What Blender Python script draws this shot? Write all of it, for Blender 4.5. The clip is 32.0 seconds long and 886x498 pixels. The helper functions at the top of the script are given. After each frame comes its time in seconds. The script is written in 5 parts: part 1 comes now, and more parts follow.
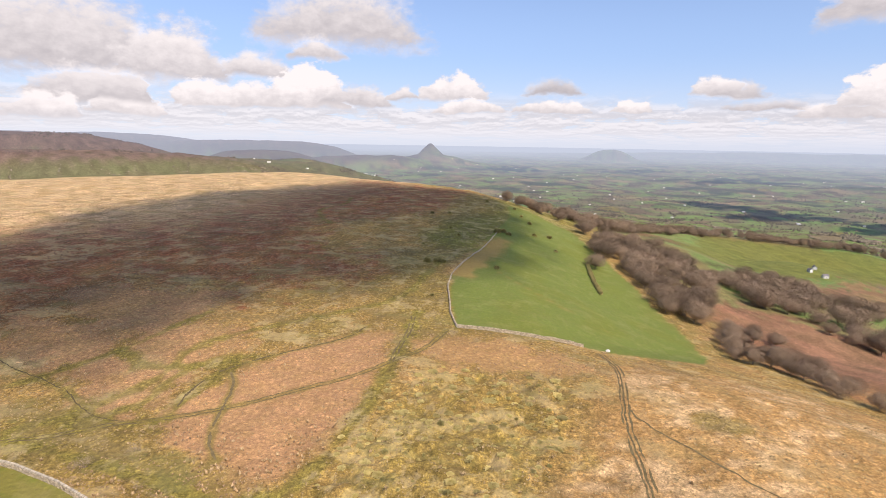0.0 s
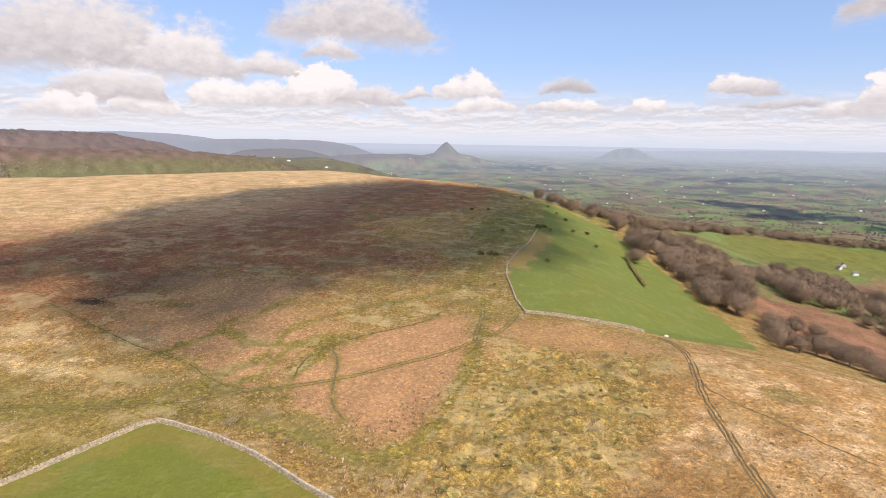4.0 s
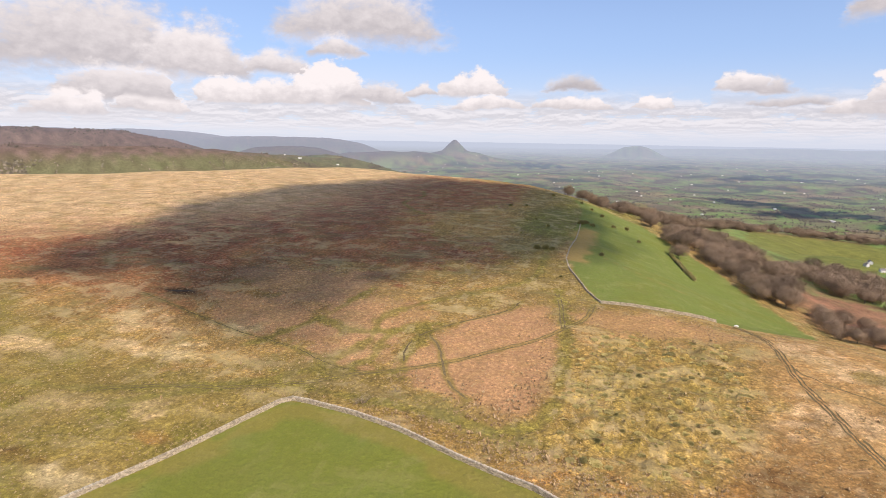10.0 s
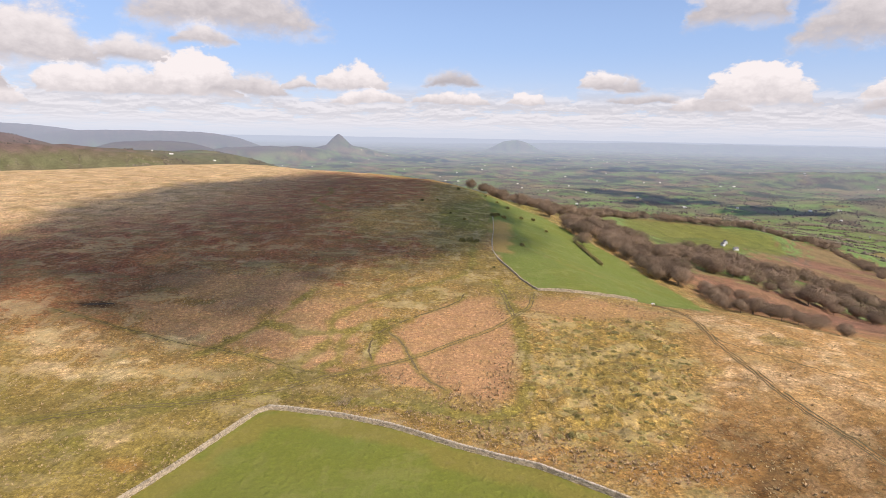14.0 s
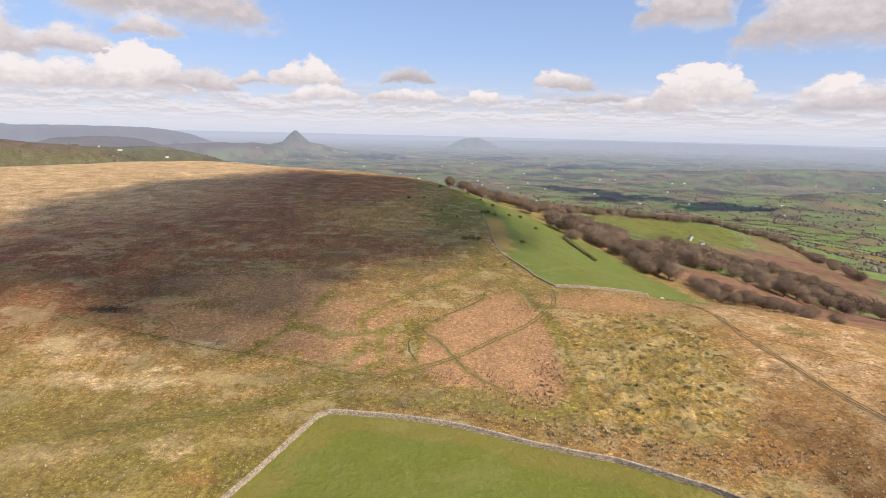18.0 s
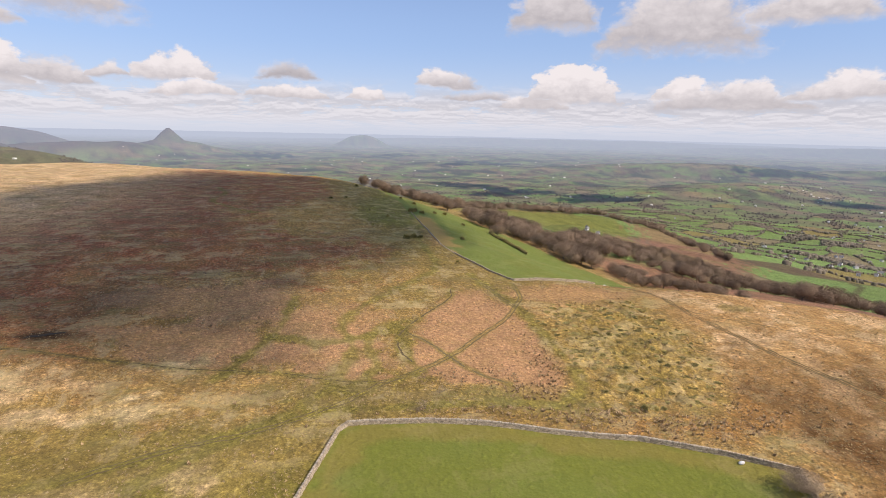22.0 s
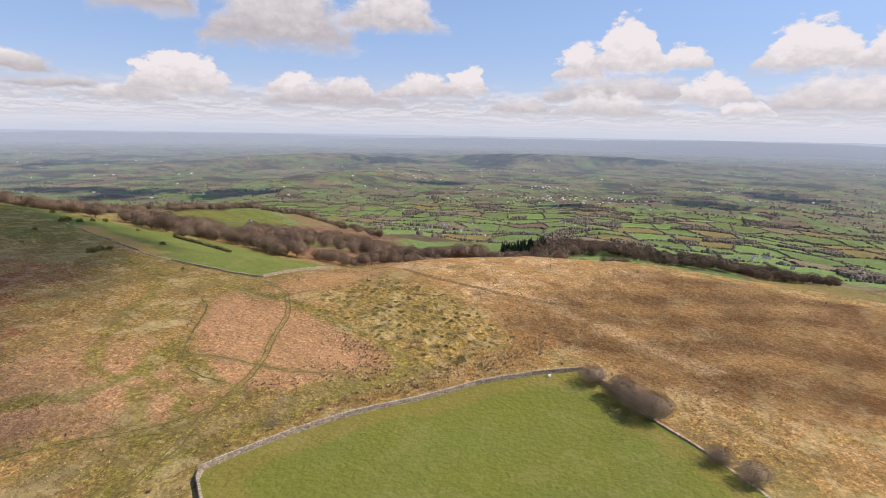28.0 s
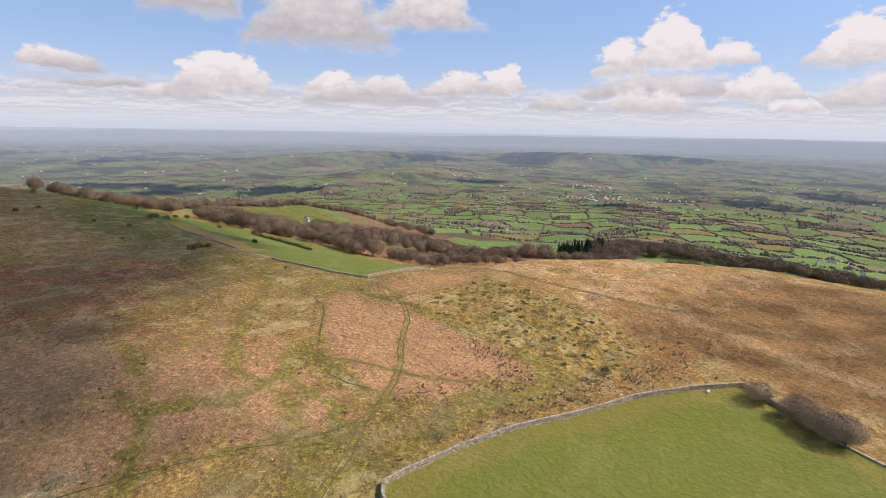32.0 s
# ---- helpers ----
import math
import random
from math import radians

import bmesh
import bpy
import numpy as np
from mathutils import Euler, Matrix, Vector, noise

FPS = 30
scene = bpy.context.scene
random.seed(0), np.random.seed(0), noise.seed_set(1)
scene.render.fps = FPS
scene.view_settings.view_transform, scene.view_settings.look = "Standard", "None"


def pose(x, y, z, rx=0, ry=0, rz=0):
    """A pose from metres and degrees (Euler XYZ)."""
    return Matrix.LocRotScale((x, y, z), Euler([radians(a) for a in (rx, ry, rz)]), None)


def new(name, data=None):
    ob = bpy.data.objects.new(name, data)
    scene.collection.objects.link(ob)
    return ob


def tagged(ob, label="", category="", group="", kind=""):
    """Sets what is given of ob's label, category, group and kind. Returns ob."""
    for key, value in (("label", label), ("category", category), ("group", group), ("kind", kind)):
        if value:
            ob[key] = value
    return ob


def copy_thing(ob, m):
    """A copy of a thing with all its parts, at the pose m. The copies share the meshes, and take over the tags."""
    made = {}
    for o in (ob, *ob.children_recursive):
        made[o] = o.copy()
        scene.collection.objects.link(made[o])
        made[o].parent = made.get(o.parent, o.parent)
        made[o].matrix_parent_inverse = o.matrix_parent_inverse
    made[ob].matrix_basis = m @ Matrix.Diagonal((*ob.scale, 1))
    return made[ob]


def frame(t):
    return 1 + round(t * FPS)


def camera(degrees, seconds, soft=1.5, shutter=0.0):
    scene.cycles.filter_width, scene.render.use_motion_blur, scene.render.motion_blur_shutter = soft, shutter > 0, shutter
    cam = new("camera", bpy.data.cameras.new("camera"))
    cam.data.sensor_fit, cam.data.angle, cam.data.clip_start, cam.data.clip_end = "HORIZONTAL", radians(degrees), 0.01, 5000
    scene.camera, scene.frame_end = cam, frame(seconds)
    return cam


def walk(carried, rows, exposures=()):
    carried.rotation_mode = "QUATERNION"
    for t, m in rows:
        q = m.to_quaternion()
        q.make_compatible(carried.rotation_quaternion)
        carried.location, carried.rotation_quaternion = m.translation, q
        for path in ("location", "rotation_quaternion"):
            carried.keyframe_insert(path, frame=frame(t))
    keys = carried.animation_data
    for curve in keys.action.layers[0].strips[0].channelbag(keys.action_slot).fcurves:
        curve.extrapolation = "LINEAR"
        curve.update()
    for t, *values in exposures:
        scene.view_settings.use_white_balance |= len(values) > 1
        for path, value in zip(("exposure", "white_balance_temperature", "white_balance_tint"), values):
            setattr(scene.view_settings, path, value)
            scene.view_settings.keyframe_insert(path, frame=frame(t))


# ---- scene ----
cam = camera(78.72, 32.0, 0.6)
PATH = [
    (0.0, pose(72.51, 34.57, 58.57, 78.79, -0.92, 12.32)),
    (1.0, pose(68.81, 30.27, 58.27, 78.76, -0.86, 12.04)),
    (2.0, pose(65.20, 25.56, 58.23, 78.75, -0.85, 12.81)),
    (3.0, pose(61.18, 21.44, 58.27, 78.69, -0.86, 13.43)),
    (6.0, pose(50.29, 11.62, 58.19, 78.62, -0.74, 14.17)),
    (7.5, pose(44.56, 8.89, 57.74, 78.57, -0.75, 14.72)),
    (9.0, pose(38.88, 6.09, 57.59, 78.46, -0.91, 15.15)),
    (10.5, pose(32.94, 3.55, 57.68, 78.34, -0.90, 13.22)),
    (12.0, pose(25.97, 1.42, 57.83, 78.20, -1.01, 8.58)),
    (13.0, pose(21.25, -0.17, 58.09, 78.12, -1.04, 5.59)),
    (14.0, pose(16.09, -0.70, 58.17, 78.01, -0.99, 2.10)),
    (17.0, pose(0.00, -0.00, 58.00, 77.78, -1.29, 0.00)),
    (18.0, pose(-5.71, 0.29, 57.84, 77.81, -1.32, -2.41)),
    (19.0, pose(-11.89, 0.66, 57.72, 77.88, -1.28, -7.03)),
    (20.0, pose(-18.05, 1.42, 57.65, 77.93, -1.04, -11.35)),
    (21.0, pose(-24.44, 1.78, 58.10, 77.85, -1.13, -13.83)),
    (22.0, pose(-30.89, 3.94, 57.96, 77.80, -1.24, -14.22)),
    (23.0, pose(-37.20, 6.18, 57.42, 77.80, -1.30, -14.14)),
    (23.5, pose(-40.21, 7.04, 57.10, 77.82, -1.30, -15.16)),
    (24.0, pose(-42.99, 7.92, 56.78, 77.86, -1.21, -19.46)),
    (24.5, pose(-45.75, 9.06, 56.46, 77.96, -1.13, -29.04)),
    (25.0, pose(-48.67, 10.50, 56.18, 78.01, -0.86, -39.29)),
    (25.5, pose(-51.67, 12.35, 55.95, 78.00, -0.90, -44.67)),
    (26.0, pose(-54.59, 14.40, 55.78, 78.02, -0.94, -47.26)),
    (26.5, pose(-57.31, 16.50, 55.63, 78.01, -0.94, -49.46)),
    (28.5, pose(-64.73, 27.68, 54.97, 77.76, -0.95, -52.36)),
    (29.0, pose(-66.38, 30.66, 54.87, 77.74, -0.88, -52.33)),
    (30.0, pose(-69.39, 36.45, 54.72, 77.67, -0.87, -52.56)),
    (31.0, pose(-71.92, 42.37, 54.63, 77.59, -0.91, -50.84)),
    (32.0, pose(-74.25, 48.26, 54.48, 77.54, -0.94, -48.52)),
]
walk(cam, PATH, [(0.0, 0.12, 6900, 18), (17.0, -0.02, 6900, 18), (29.0, -0.12, 6750, 18)])

# ---------------------------------------------------------------- sun and sky
SUN_AZ, SUN_EL = radians(134), radians(47)      # clockwise from +y, and above the ground
TO_SUN = Vector((math.sin(SUN_AZ) * math.cos(SUN_EL), math.cos(SUN_AZ) * math.cos(SUN_EL), math.sin(SUN_EL)))
sun = new("sun", bpy.data.lights.new("sun", "SUN"))
sun.data.energy, sun.data.angle, sun.data.color = 5.0, radians(0.53), (1.0, 0.94, 0.85)
sun.matrix_world = TO_SUN.to_track_quat("Z", "Y").to_matrix().to_4x4()
sun.location = (0, 0, 300)
world = bpy.data.worlds.new("sky")
scene.world = world
world.use_nodes = True


class Tree:
    """Short hand for a node tree."""

    def __init__(self, tree):
        self.t = tree

    def add(self, kind, ins=()):
        n = self.t.nodes.new(kind)
        for i, v in (ins.items() if isinstance(ins, dict) else enumerate(ins)):
            if isinstance(v, bpy.types.NodeSocket):
                self.t.links.new(v, n.inputs[i])
            elif v is not None:
                n.inputs[i].default_value = v
        return n

    def math(self, op, *v):
        n = self.add("ShaderNodeMath", v)
        n.operation = op
        return n.outputs[0]

    def noise(self, at, scale, detail, rough):
        """Noise: value and colour."""
        n = self.add("ShaderNodeTexNoise", (at, None, scale, detail, rough))
        n.noise_dimensions = "3D"
        return n.outputs

    def mix(self, k, a, b, blend="MIX"):
        n = self.add("ShaderNodeMix")
        n.data_type, n.blend_type = "RGBA", blend
        for i, v in ((0, k), (6, a), (7, b)):
            if isinstance(v, bpy.types.NodeSocket):
                self.t.links.new(v, n.inputs[i])
            else:
                n.inputs[i].default_value = v
        return n.outputs[2]

    def span(self, v, a, b, c=0.0, d=1.0, kind="SMOOTHSTEP"):
        n = self.add("ShaderNodeMapRange", (v, a, b, c, d))
        n.interpolation_type = kind
        return n.outputs[0]


# cumulus: bearing of the middle, height of the flat base, half width and height in degrees, softness of the edge, brightness
CLOUDS = [(41.3, 2.6, 7.5, 2.5, 0.5, 0.8), (-46.3, 5.8, 9.2, 8.4, 0.6, 0.76), (-38.0, 5.5, 5.6, 5.4, 0.5, 0.82), (-22.5, 9.8, 9.2, 6.4, 0.7, 0.76), (-25.3, 8.0, 3.0, 2.2, 0.6, 0.8),
          (-30.6, 6.0, 4.4, 2.4, 0.6, 0.8), (-44.6, 2.9, 5.6, 3.3, 0.4, 0.76), (-29.5, 3.1, 8.6, 2.4, 0.4, 0.9), (-26.0, 3.7, 4.4, 3.7, 0.25, 1.05), (-35.6, 3.3, 3.1, 2.3, 0.3, 1.0),
          (-20.8, 3.6, 3.9, 2.0, 0.45, 0.78), (-41.7, 2.1, 3.4, 2.2, 0.3, 0.95), (-47.9, 1.6, 3.6, 2.0, 0.4, 0.9), (-41.9, 3.5, 2.3, 2.4, 0.4, 0.75), (-11.0, 4.4, 3.9, 2.4, 0.25, 0.92),
          (-16.4, 4.3, 1.7, 1.4, 0.5, 0.8), (-9.7, 3.0, 4.3, 1.5, 0.35, 0.95), (-1.4, 3.0, 4.6, 1.5, 0.35, 0.9), (-1.3, 4.9, 3.3, 1.8, 0.8, 0.62), (6.5, 3.1, 2.7, 1.4, 0.3, 0.95),
          (13.8, 4.7, 2.5, 1.7, 0.35, 0.9), (18.0, 3.3, 5.4, 1.3, 0.9, 0.7), (23.0, 2.7, 4.0, 1.4, 0.5, 0.85), (27.2, 3.3, 5.2, 3.6, 0.22, 0.95), (25.0, 10.5, 4.6, 5.2, 0.5, 0.72),
          (36.4, 8.5, 7.6, 6.8, 0.55, 0.74), (47.0, 10.1, 5.5, 4.0, 0.5, 0.85), (37.3, 3.5, 2.5, 2.1, 0.25, 1.0), (42.8, 3.4, 3.2, 2.0, 0.35, 0.85), (50.5, 3.4, 4.6, 2.3, 0.35, 0.88),
          (54.6, 4.0, 2.4, 2.5, 0.22, 1.0), (60.4, 2.2, 3.8, 1.7, 0.5, 0.85), (69.6, 3.4, 9.2, 3.2, 0.7, 0.8), (66.0, 5.6, 2.6, 3.2, 0.3, 1.0), (70.4, 6.3, 3.6, 4.6, 0.22, 1.05), (75.2, 6.4, 2.4, 1.8, 0.3, 1.0),
          (88.3, 2.4, 7.0, 4.0, 0.6, 0.88), (84.9, 6.0, 4.2, 3.8, 0.25, 1.05), (91.5, 5.6, 4.0, 3.4, 0.3, 1.0), (77.9, 3.2, 3.5, 2.7, 0.28, 1.0), (68.6, 2.0, 5.6, 2.4, 0.6, 0.88), (80.7, 2.0, 2.6, 1.1, 0.35, 1.0),
          (15.3, 4.6, 2.8, 1.7, 0.7, 0.7), (-62, 4, 10, 5, 0.4, 0.8), (-85, 5, 10, 4, 0.4, 0.85), (112, 6, 14, 5, 0.4, 0.85), (142, 9, 16, 6, 0.4, 0.85), (-120, 8, 20, 6, 0.4, 0.8), (180, 8, 20, 6, 0.4, 0.8), (-150, 14, 16, 6, 0.4, 0.8)]


def cloud_group():
    g = bpy.data.node_groups.new("cloud_shape", "ShaderNodeTree")
    for name in ("az", "el", "billow", "a", "base", "wide", "tall", "edge", "bright", "mask", "tone"):
        g.interface.new_socket(name, in_out="INPUT", socket_type="NodeSocketFloat")
    for name in ("mask", "tone"):
        g.interface.new_socket(name, in_out="OUTPUT", socket_type="NodeSocketFloat")
    t = Tree(g)
    az, el, billow, a, base, wide, tall, edge, bright, mask, tone = g.nodes.new("NodeGroupInput").outputs[:11]
    o = g.nodes.new("NodeGroupOutput")
    u = t.math("ABSOLUTE", t.math("DIVIDE", t.math("SUBTRACT", az, a), wide))
    v = t.math("DIVIDE", t.math("SUBTRACT", el, base), tall)
    dome = t.math("SUBTRACT", 1.0, t.math("POWER", u, 2.4))
    rim = t.math("ADD", t.math("SUBTRACT", dome, v), t.math("MULTIPLY", billow, 0.75))
    span = t.add("ShaderNodeMapRange", (rim, 0.0, edge, 0.0, 1.0))
    span.interpolation_type = "SMOOTHSTEP"
    floor = t.span(t.math("ADD", v, t.math("MULTIPLY", billow, 0.25)), -0.22, 0.10)
    own = t.math("MULTIPLY", span.outputs[0], floor)
    lit = t.math("ADD", t.math("MULTIPLY", v, 0.75), t.math("MULTIPLY", billow, 0.65))
    shade = t.math("MULTIPLY", t.span(lit, -0.25, 0.80, 0.52, 1.08), bright)
    g.links.new(t.math("MAXIMUM", mask, own), o.inputs[0])
    g.links.new(t.math("ADD", t.math("MULTIPLY", tone, t.math("SUBTRACT", 1.0, own)), t.math("MULTIPLY", shade, own)), o.inputs[1])
    return g


def build_sky():
    t = Tree(world.node_tree)
    world.node_tree.nodes.clear()
    air = t.add("ShaderNodeTexSky")
    air.sky_type, air.sun_disc, air.sun_elevation, air.sun_rotation = "NISHITA", False, SUN_EL, SUN_AZ
    air.altitude, air.air_density, air.dust_density, air.ozone_density = 400, 1.0, 0.4, 2.0
    sky = air.outputs[0]
    d = t.add("ShaderNodeTexCoord").outputs["Generated"]
    x, y, z = t.add("ShaderNodeSeparateXYZ", (d,)).outputs[:3]
    deg = 180 / math.pi
    az = t.math("MULTIPLY", t.math("ARCTAN2", x, y), deg)
    el = t.math("MULTIPLY", t.math("ARCSINE", z), deg)
    flat = t.add("ShaderNodeCombineXYZ", (az, t.math("MULTIPLY", el, 1.5), 0.0)).outputs[0]
    big = t.add("ShaderNodeSeparateColor", (t.noise(flat, 0.28, 5.0, 0.55)[1],)).outputs
    waz = t.math("ADD", az, t.math("MULTIPLY", t.math("SUBTRACT", big[0], 0.5), 4.0))
    wel = t.math("ADD", el, t.math("MULTIPLY", t.math("SUBTRACT", big[1], 0.5), 1.5))
    puffs = t.add("ShaderNodeTexVoronoi", {"Vector": t.add("ShaderNodeCombineXYZ", (waz, t.math("MULTIPLY", wel, 1.5), 0.0)).outputs[0], "Scale": 0.55, "Detail": 3.0, "Roughness": 0.55})
    puffs.normalize = True
    billow = t.math("SUBTRACT", 0.42, puffs.outputs["Distance"])
    billow = t.math("ADD", billow, t.math("MULTIPLY", t.math("SUBTRACT", t.noise(flat, 0.9, 6.0, 0.6)[0], 0.5), 0.9))
    group = cloud_group()
    mask = tone = None
    for cloud in CLOUDS:
        n = t.add("ShaderNodeGroup")
        n.node_tree = group
        for k, s in enumerate((waz, wel, billow, *cloud, mask, tone)):
            if isinstance(s, bpy.types.NodeSocket):
                t.t.links.new(s, n.inputs[k])
            else:
                n.inputs[k].default_value = s or 0.0
        mask, tone = n.outputs
    tone = t.math("DIVIDE", tone, t.math("MAXIMUM", mask, 0.05))
    # flat rows of cloud that close up towards the horizon
    rows = t.math("MULTIPLY", t.math("LOGARITHM", t.math("MAXIMUM", t.math("ADD", t.math("ADD", t.math("MULTIPLY", el, 0.6), t.math("MULTIPLY", wel, 0.4)), 0.7), 0.1), math.e), 3.2)
    deck = t.noise(t.add("ShaderNodeCombineXYZ", (t.math("MULTIPLY", waz, 0.26), rows, 3.0)).outputs[0], 1.0, 7.0, 0.6)[0]
    above = t.noise(t.add("ShaderNodeCombineXYZ", (t.math("MULTIPLY", waz, 0.26), t.math("ADD", rows, 0.22), 3.0)).outputs[0], 1.0, 7.0, 0.6)[0]
    level = t.math("MULTIPLY", t.span(el, -0.5, 1.2), t.span(el, 5.4, 2.6))
    thin = t.math("MULTIPLY", t.span(t.math("ADD", deck, t.math("MULTIPLY", level, 0.14)), 0.46, 0.60), level)
    fold = t.span(t.math("SUBTRACT", deck, above), -0.08, 0.10, 0.60, 0.88)
    tone = t.math("ADD", t.math("MULTIPLY", tone, mask), t.math("MULTIPLY", fold, t.math("SUBTRACT", 1.0, mask)))
    mask = t.math("MAXIMUM", mask, t.math("MULTIPLY", thin, 0.72))
    white = t.mix(t.span(tone, 0.30, 0.92, 0.0, 1.0, "LINEAR"), (0.42, 0.42, 0.46, 1), (0.97, 0.965, 0.98, 1))
    hazy = t.mix(t.span(el, -0.4, 2.6), (0.82, 0.87, 0.96, 1), white)
    haze = t.span(el, 22.0, -1.0, 0.1, 0.82)
    sky_bg = t.add("ShaderNodeBackground", (t.mix(1.0, sky, (0.95, 1.0, 1.12, 1), "MULTIPLY"), 0.14)).outputs[0]
    mist_bg = t.add("ShaderNodeBackground", (t.mix(t.span(el, 0.0, 9.0), (0.66, 0.78, 0.98, 1), (0.385, 0.61, 1.0, 1)), 0.89)).outputs[0]
    clear = t.add("ShaderNodeMixShader", (haze, sky_bg, mist_bg)).outputs[0]
    cloud_bg = t.add("ShaderNodeBackground", (hazy, 0.92)).outputs[0]
    both = t.add("ShaderNodeMixShader", (mask, clear, cloud_bg)).outputs[0]
    out = t.add("ShaderNodeOutputWorld")
    t.t.links.new(both, out.inputs[0])


build_sky()

# ---------------------------------------------------------------- materials
def material(name, rough=0.9, metal=0.0):
    m = bpy.data.materials.new(name)
    m.use_nodes = True
    t = Tree(m.node_tree)
    b = m.node_tree.nodes["Principled BSDF"]
    b.inputs["Roughness"].default_value, b.inputs["Metallic"].default_value = rough, metal
    b.inputs["Specular IOR Level"].default_value = 0.15
    return m, t, b


def ground_material(name, far=False, woods=False):
    m, t, b = material(name, 0.95)
    if woods:
        rnd = t.add("ShaderNodeNewGeometry").outputs["Random Per Island"]
        col = t.mix(rnd, (0.12, 0.10, 0.07, 1), (0.19, 0.15, 0.11, 1))
    else:
        laid = t.add("ShaderNodeAttribute")
        laid.attribute_name = "cover"
        col = laid.outputs["Color"]
        uneven = t.add("ShaderNodeAttribute")
        uneven.attribute_name = "uneven"
        rough = uneven.outputs["Fac"]
    p = t.add("ShaderNodeNewGeometry").outputs["Position"]
    fine = t.noise(p, 0.9, 5.0, 0.7)[0]
    mid = t.noise(p, 0.12, 6.0, 0.65)[0]
    k = t.math("MULTIPLY", t.span(fine, 0.28, 0.72, 0.45, 1.55, "LINEAR"), t.span(mid, 0.28, 0.72, 0.70, 1.30, "LINEAR"))
    grain = t.noise(p, 3.1, 3.0, 0.65)[0]
    k = t.math("MULTIPLY", k, t.span(grain, 0.28, 0.72, 0.45, 1.55, "LINEAR"))
    # tussocks about a metre across, with darker gaps between them
    bent = t.add("ShaderNodeVectorMath", (p, t.noise(p, 0.5, 2.0, 0.5)[1]))
    clump = t.add("ShaderNodeTexVoronoi", {"Vector": bent.outputs["Vector"], "Scale": 0.75, "Detail": 1.0, "Roughness": 0.6})
    clump = clump.outputs["Distance"]
    k = t.math("MULTIPLY", k, t.span(clump, 0.15, 0.85, 1.38, 0.72, "LINEAR"))
    if not woods:
        k = t.math("ADD", 1.0, t.math("MULTIPLY", t.math("SUBTRACT", k, 1.0), rough))
    grey = t.add("ShaderNodeCombineColor", (k, k, k)).outputs[0]
    col = t.mix(1.0, col, grey, "MULTIPLY")
    if not far:
        laid = t.add("ShaderNodeAttribute")
        laid.attribute_name = "patchy"
        patchy = t.math("MULTIPLY", laid.outputs["Fac"], rough)
        streak = t.add("ShaderNodeVectorMath", (p, (1.0, 0.45, 1.0)))
        streak.operation = "MULTIPLY"
        pale = t.noise(streak.outputs["Vector"], 0.22, 6.0, 0.7)[0]
        col = t.mix(t.math("MULTIPLY", t.span(pale, 0.53, 0.63, 0.0, 0.34), patchy), col, (0.56, 0.43, 0.23, 1))
        col = t.mix(t.math("MULTIPLY", t.span(pale, 0.46, 0.36, 0.0, 0.42), patchy), col, (0.17, 0.115, 0.045, 1))
        # patches some metres wide with ragged edges: bleached grass, brown litter, fresh green
        wide = t.add("ShaderNodeVectorMath", (p, (0.75, 1.25, 1.0)))
        wide.operation = "MULTIPLY"
        patch = t.noise(wide.outputs["Vector"], 0.075, 9.0, 0.70)
        split = t.add("ShaderNodeSeparateColor", (patch[1],)).outputs
        col = t.mix(t.math("MULTIPLY", t.span(split[0], 0.53, 0.60, 0.0, 0.42), patchy), col, (0.54, 0.42, 0.20, 1))
        col = t.mix(t.math("MULTIPLY", t.span(split[1], 0.54, 0.61, 0.0, 0.40), patchy), col, (0.20, 0.145, 0.065, 1))
        col = t.mix(t.math("MULTIPLY", t.span(split[2], 0.53, 0.61, 0.0, 0.38), patchy), col, (0.24, 0.215, 0.075, 1))
    t.t.links.new(col, b.inputs["Base Color"])
    relief = t.math("ADD", fine, t.math("MULTIPLY", clump, -0.5))
    bump = t.add("ShaderNodeBump", {"Strength": 1.0, "Distance": 0.42, "Height": relief}).outputs[0]
    t.t.links.new(bump, b.inputs["Normal"])
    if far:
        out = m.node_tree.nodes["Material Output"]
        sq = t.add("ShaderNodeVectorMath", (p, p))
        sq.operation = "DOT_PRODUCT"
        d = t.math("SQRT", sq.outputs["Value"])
        # true distance from the drawn-in one; painted haze grows with it as glow
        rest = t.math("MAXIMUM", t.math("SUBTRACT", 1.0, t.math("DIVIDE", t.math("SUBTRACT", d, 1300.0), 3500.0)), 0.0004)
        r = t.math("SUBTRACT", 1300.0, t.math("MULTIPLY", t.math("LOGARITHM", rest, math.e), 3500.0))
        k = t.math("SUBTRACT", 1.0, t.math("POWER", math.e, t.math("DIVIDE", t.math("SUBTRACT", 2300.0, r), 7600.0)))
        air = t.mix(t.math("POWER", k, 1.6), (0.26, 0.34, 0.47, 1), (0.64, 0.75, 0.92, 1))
        haze_glow = t.add("ShaderNodeEmission", (air, 0.84)).outputs[0]
        both = t.add("ShaderNodeMixShader", (k, b.outputs[0], haze_glow)).outputs[0]
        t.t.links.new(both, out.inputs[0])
    return m


# both far materials have the blue haze mixed in as emission
MAT_GROUND, MAT_FAR, MAT_FAR_WOOD = ground_material("hill_ground"), ground_material("hazed_distance", True), ground_material("hazed_distance_woods", True, True)

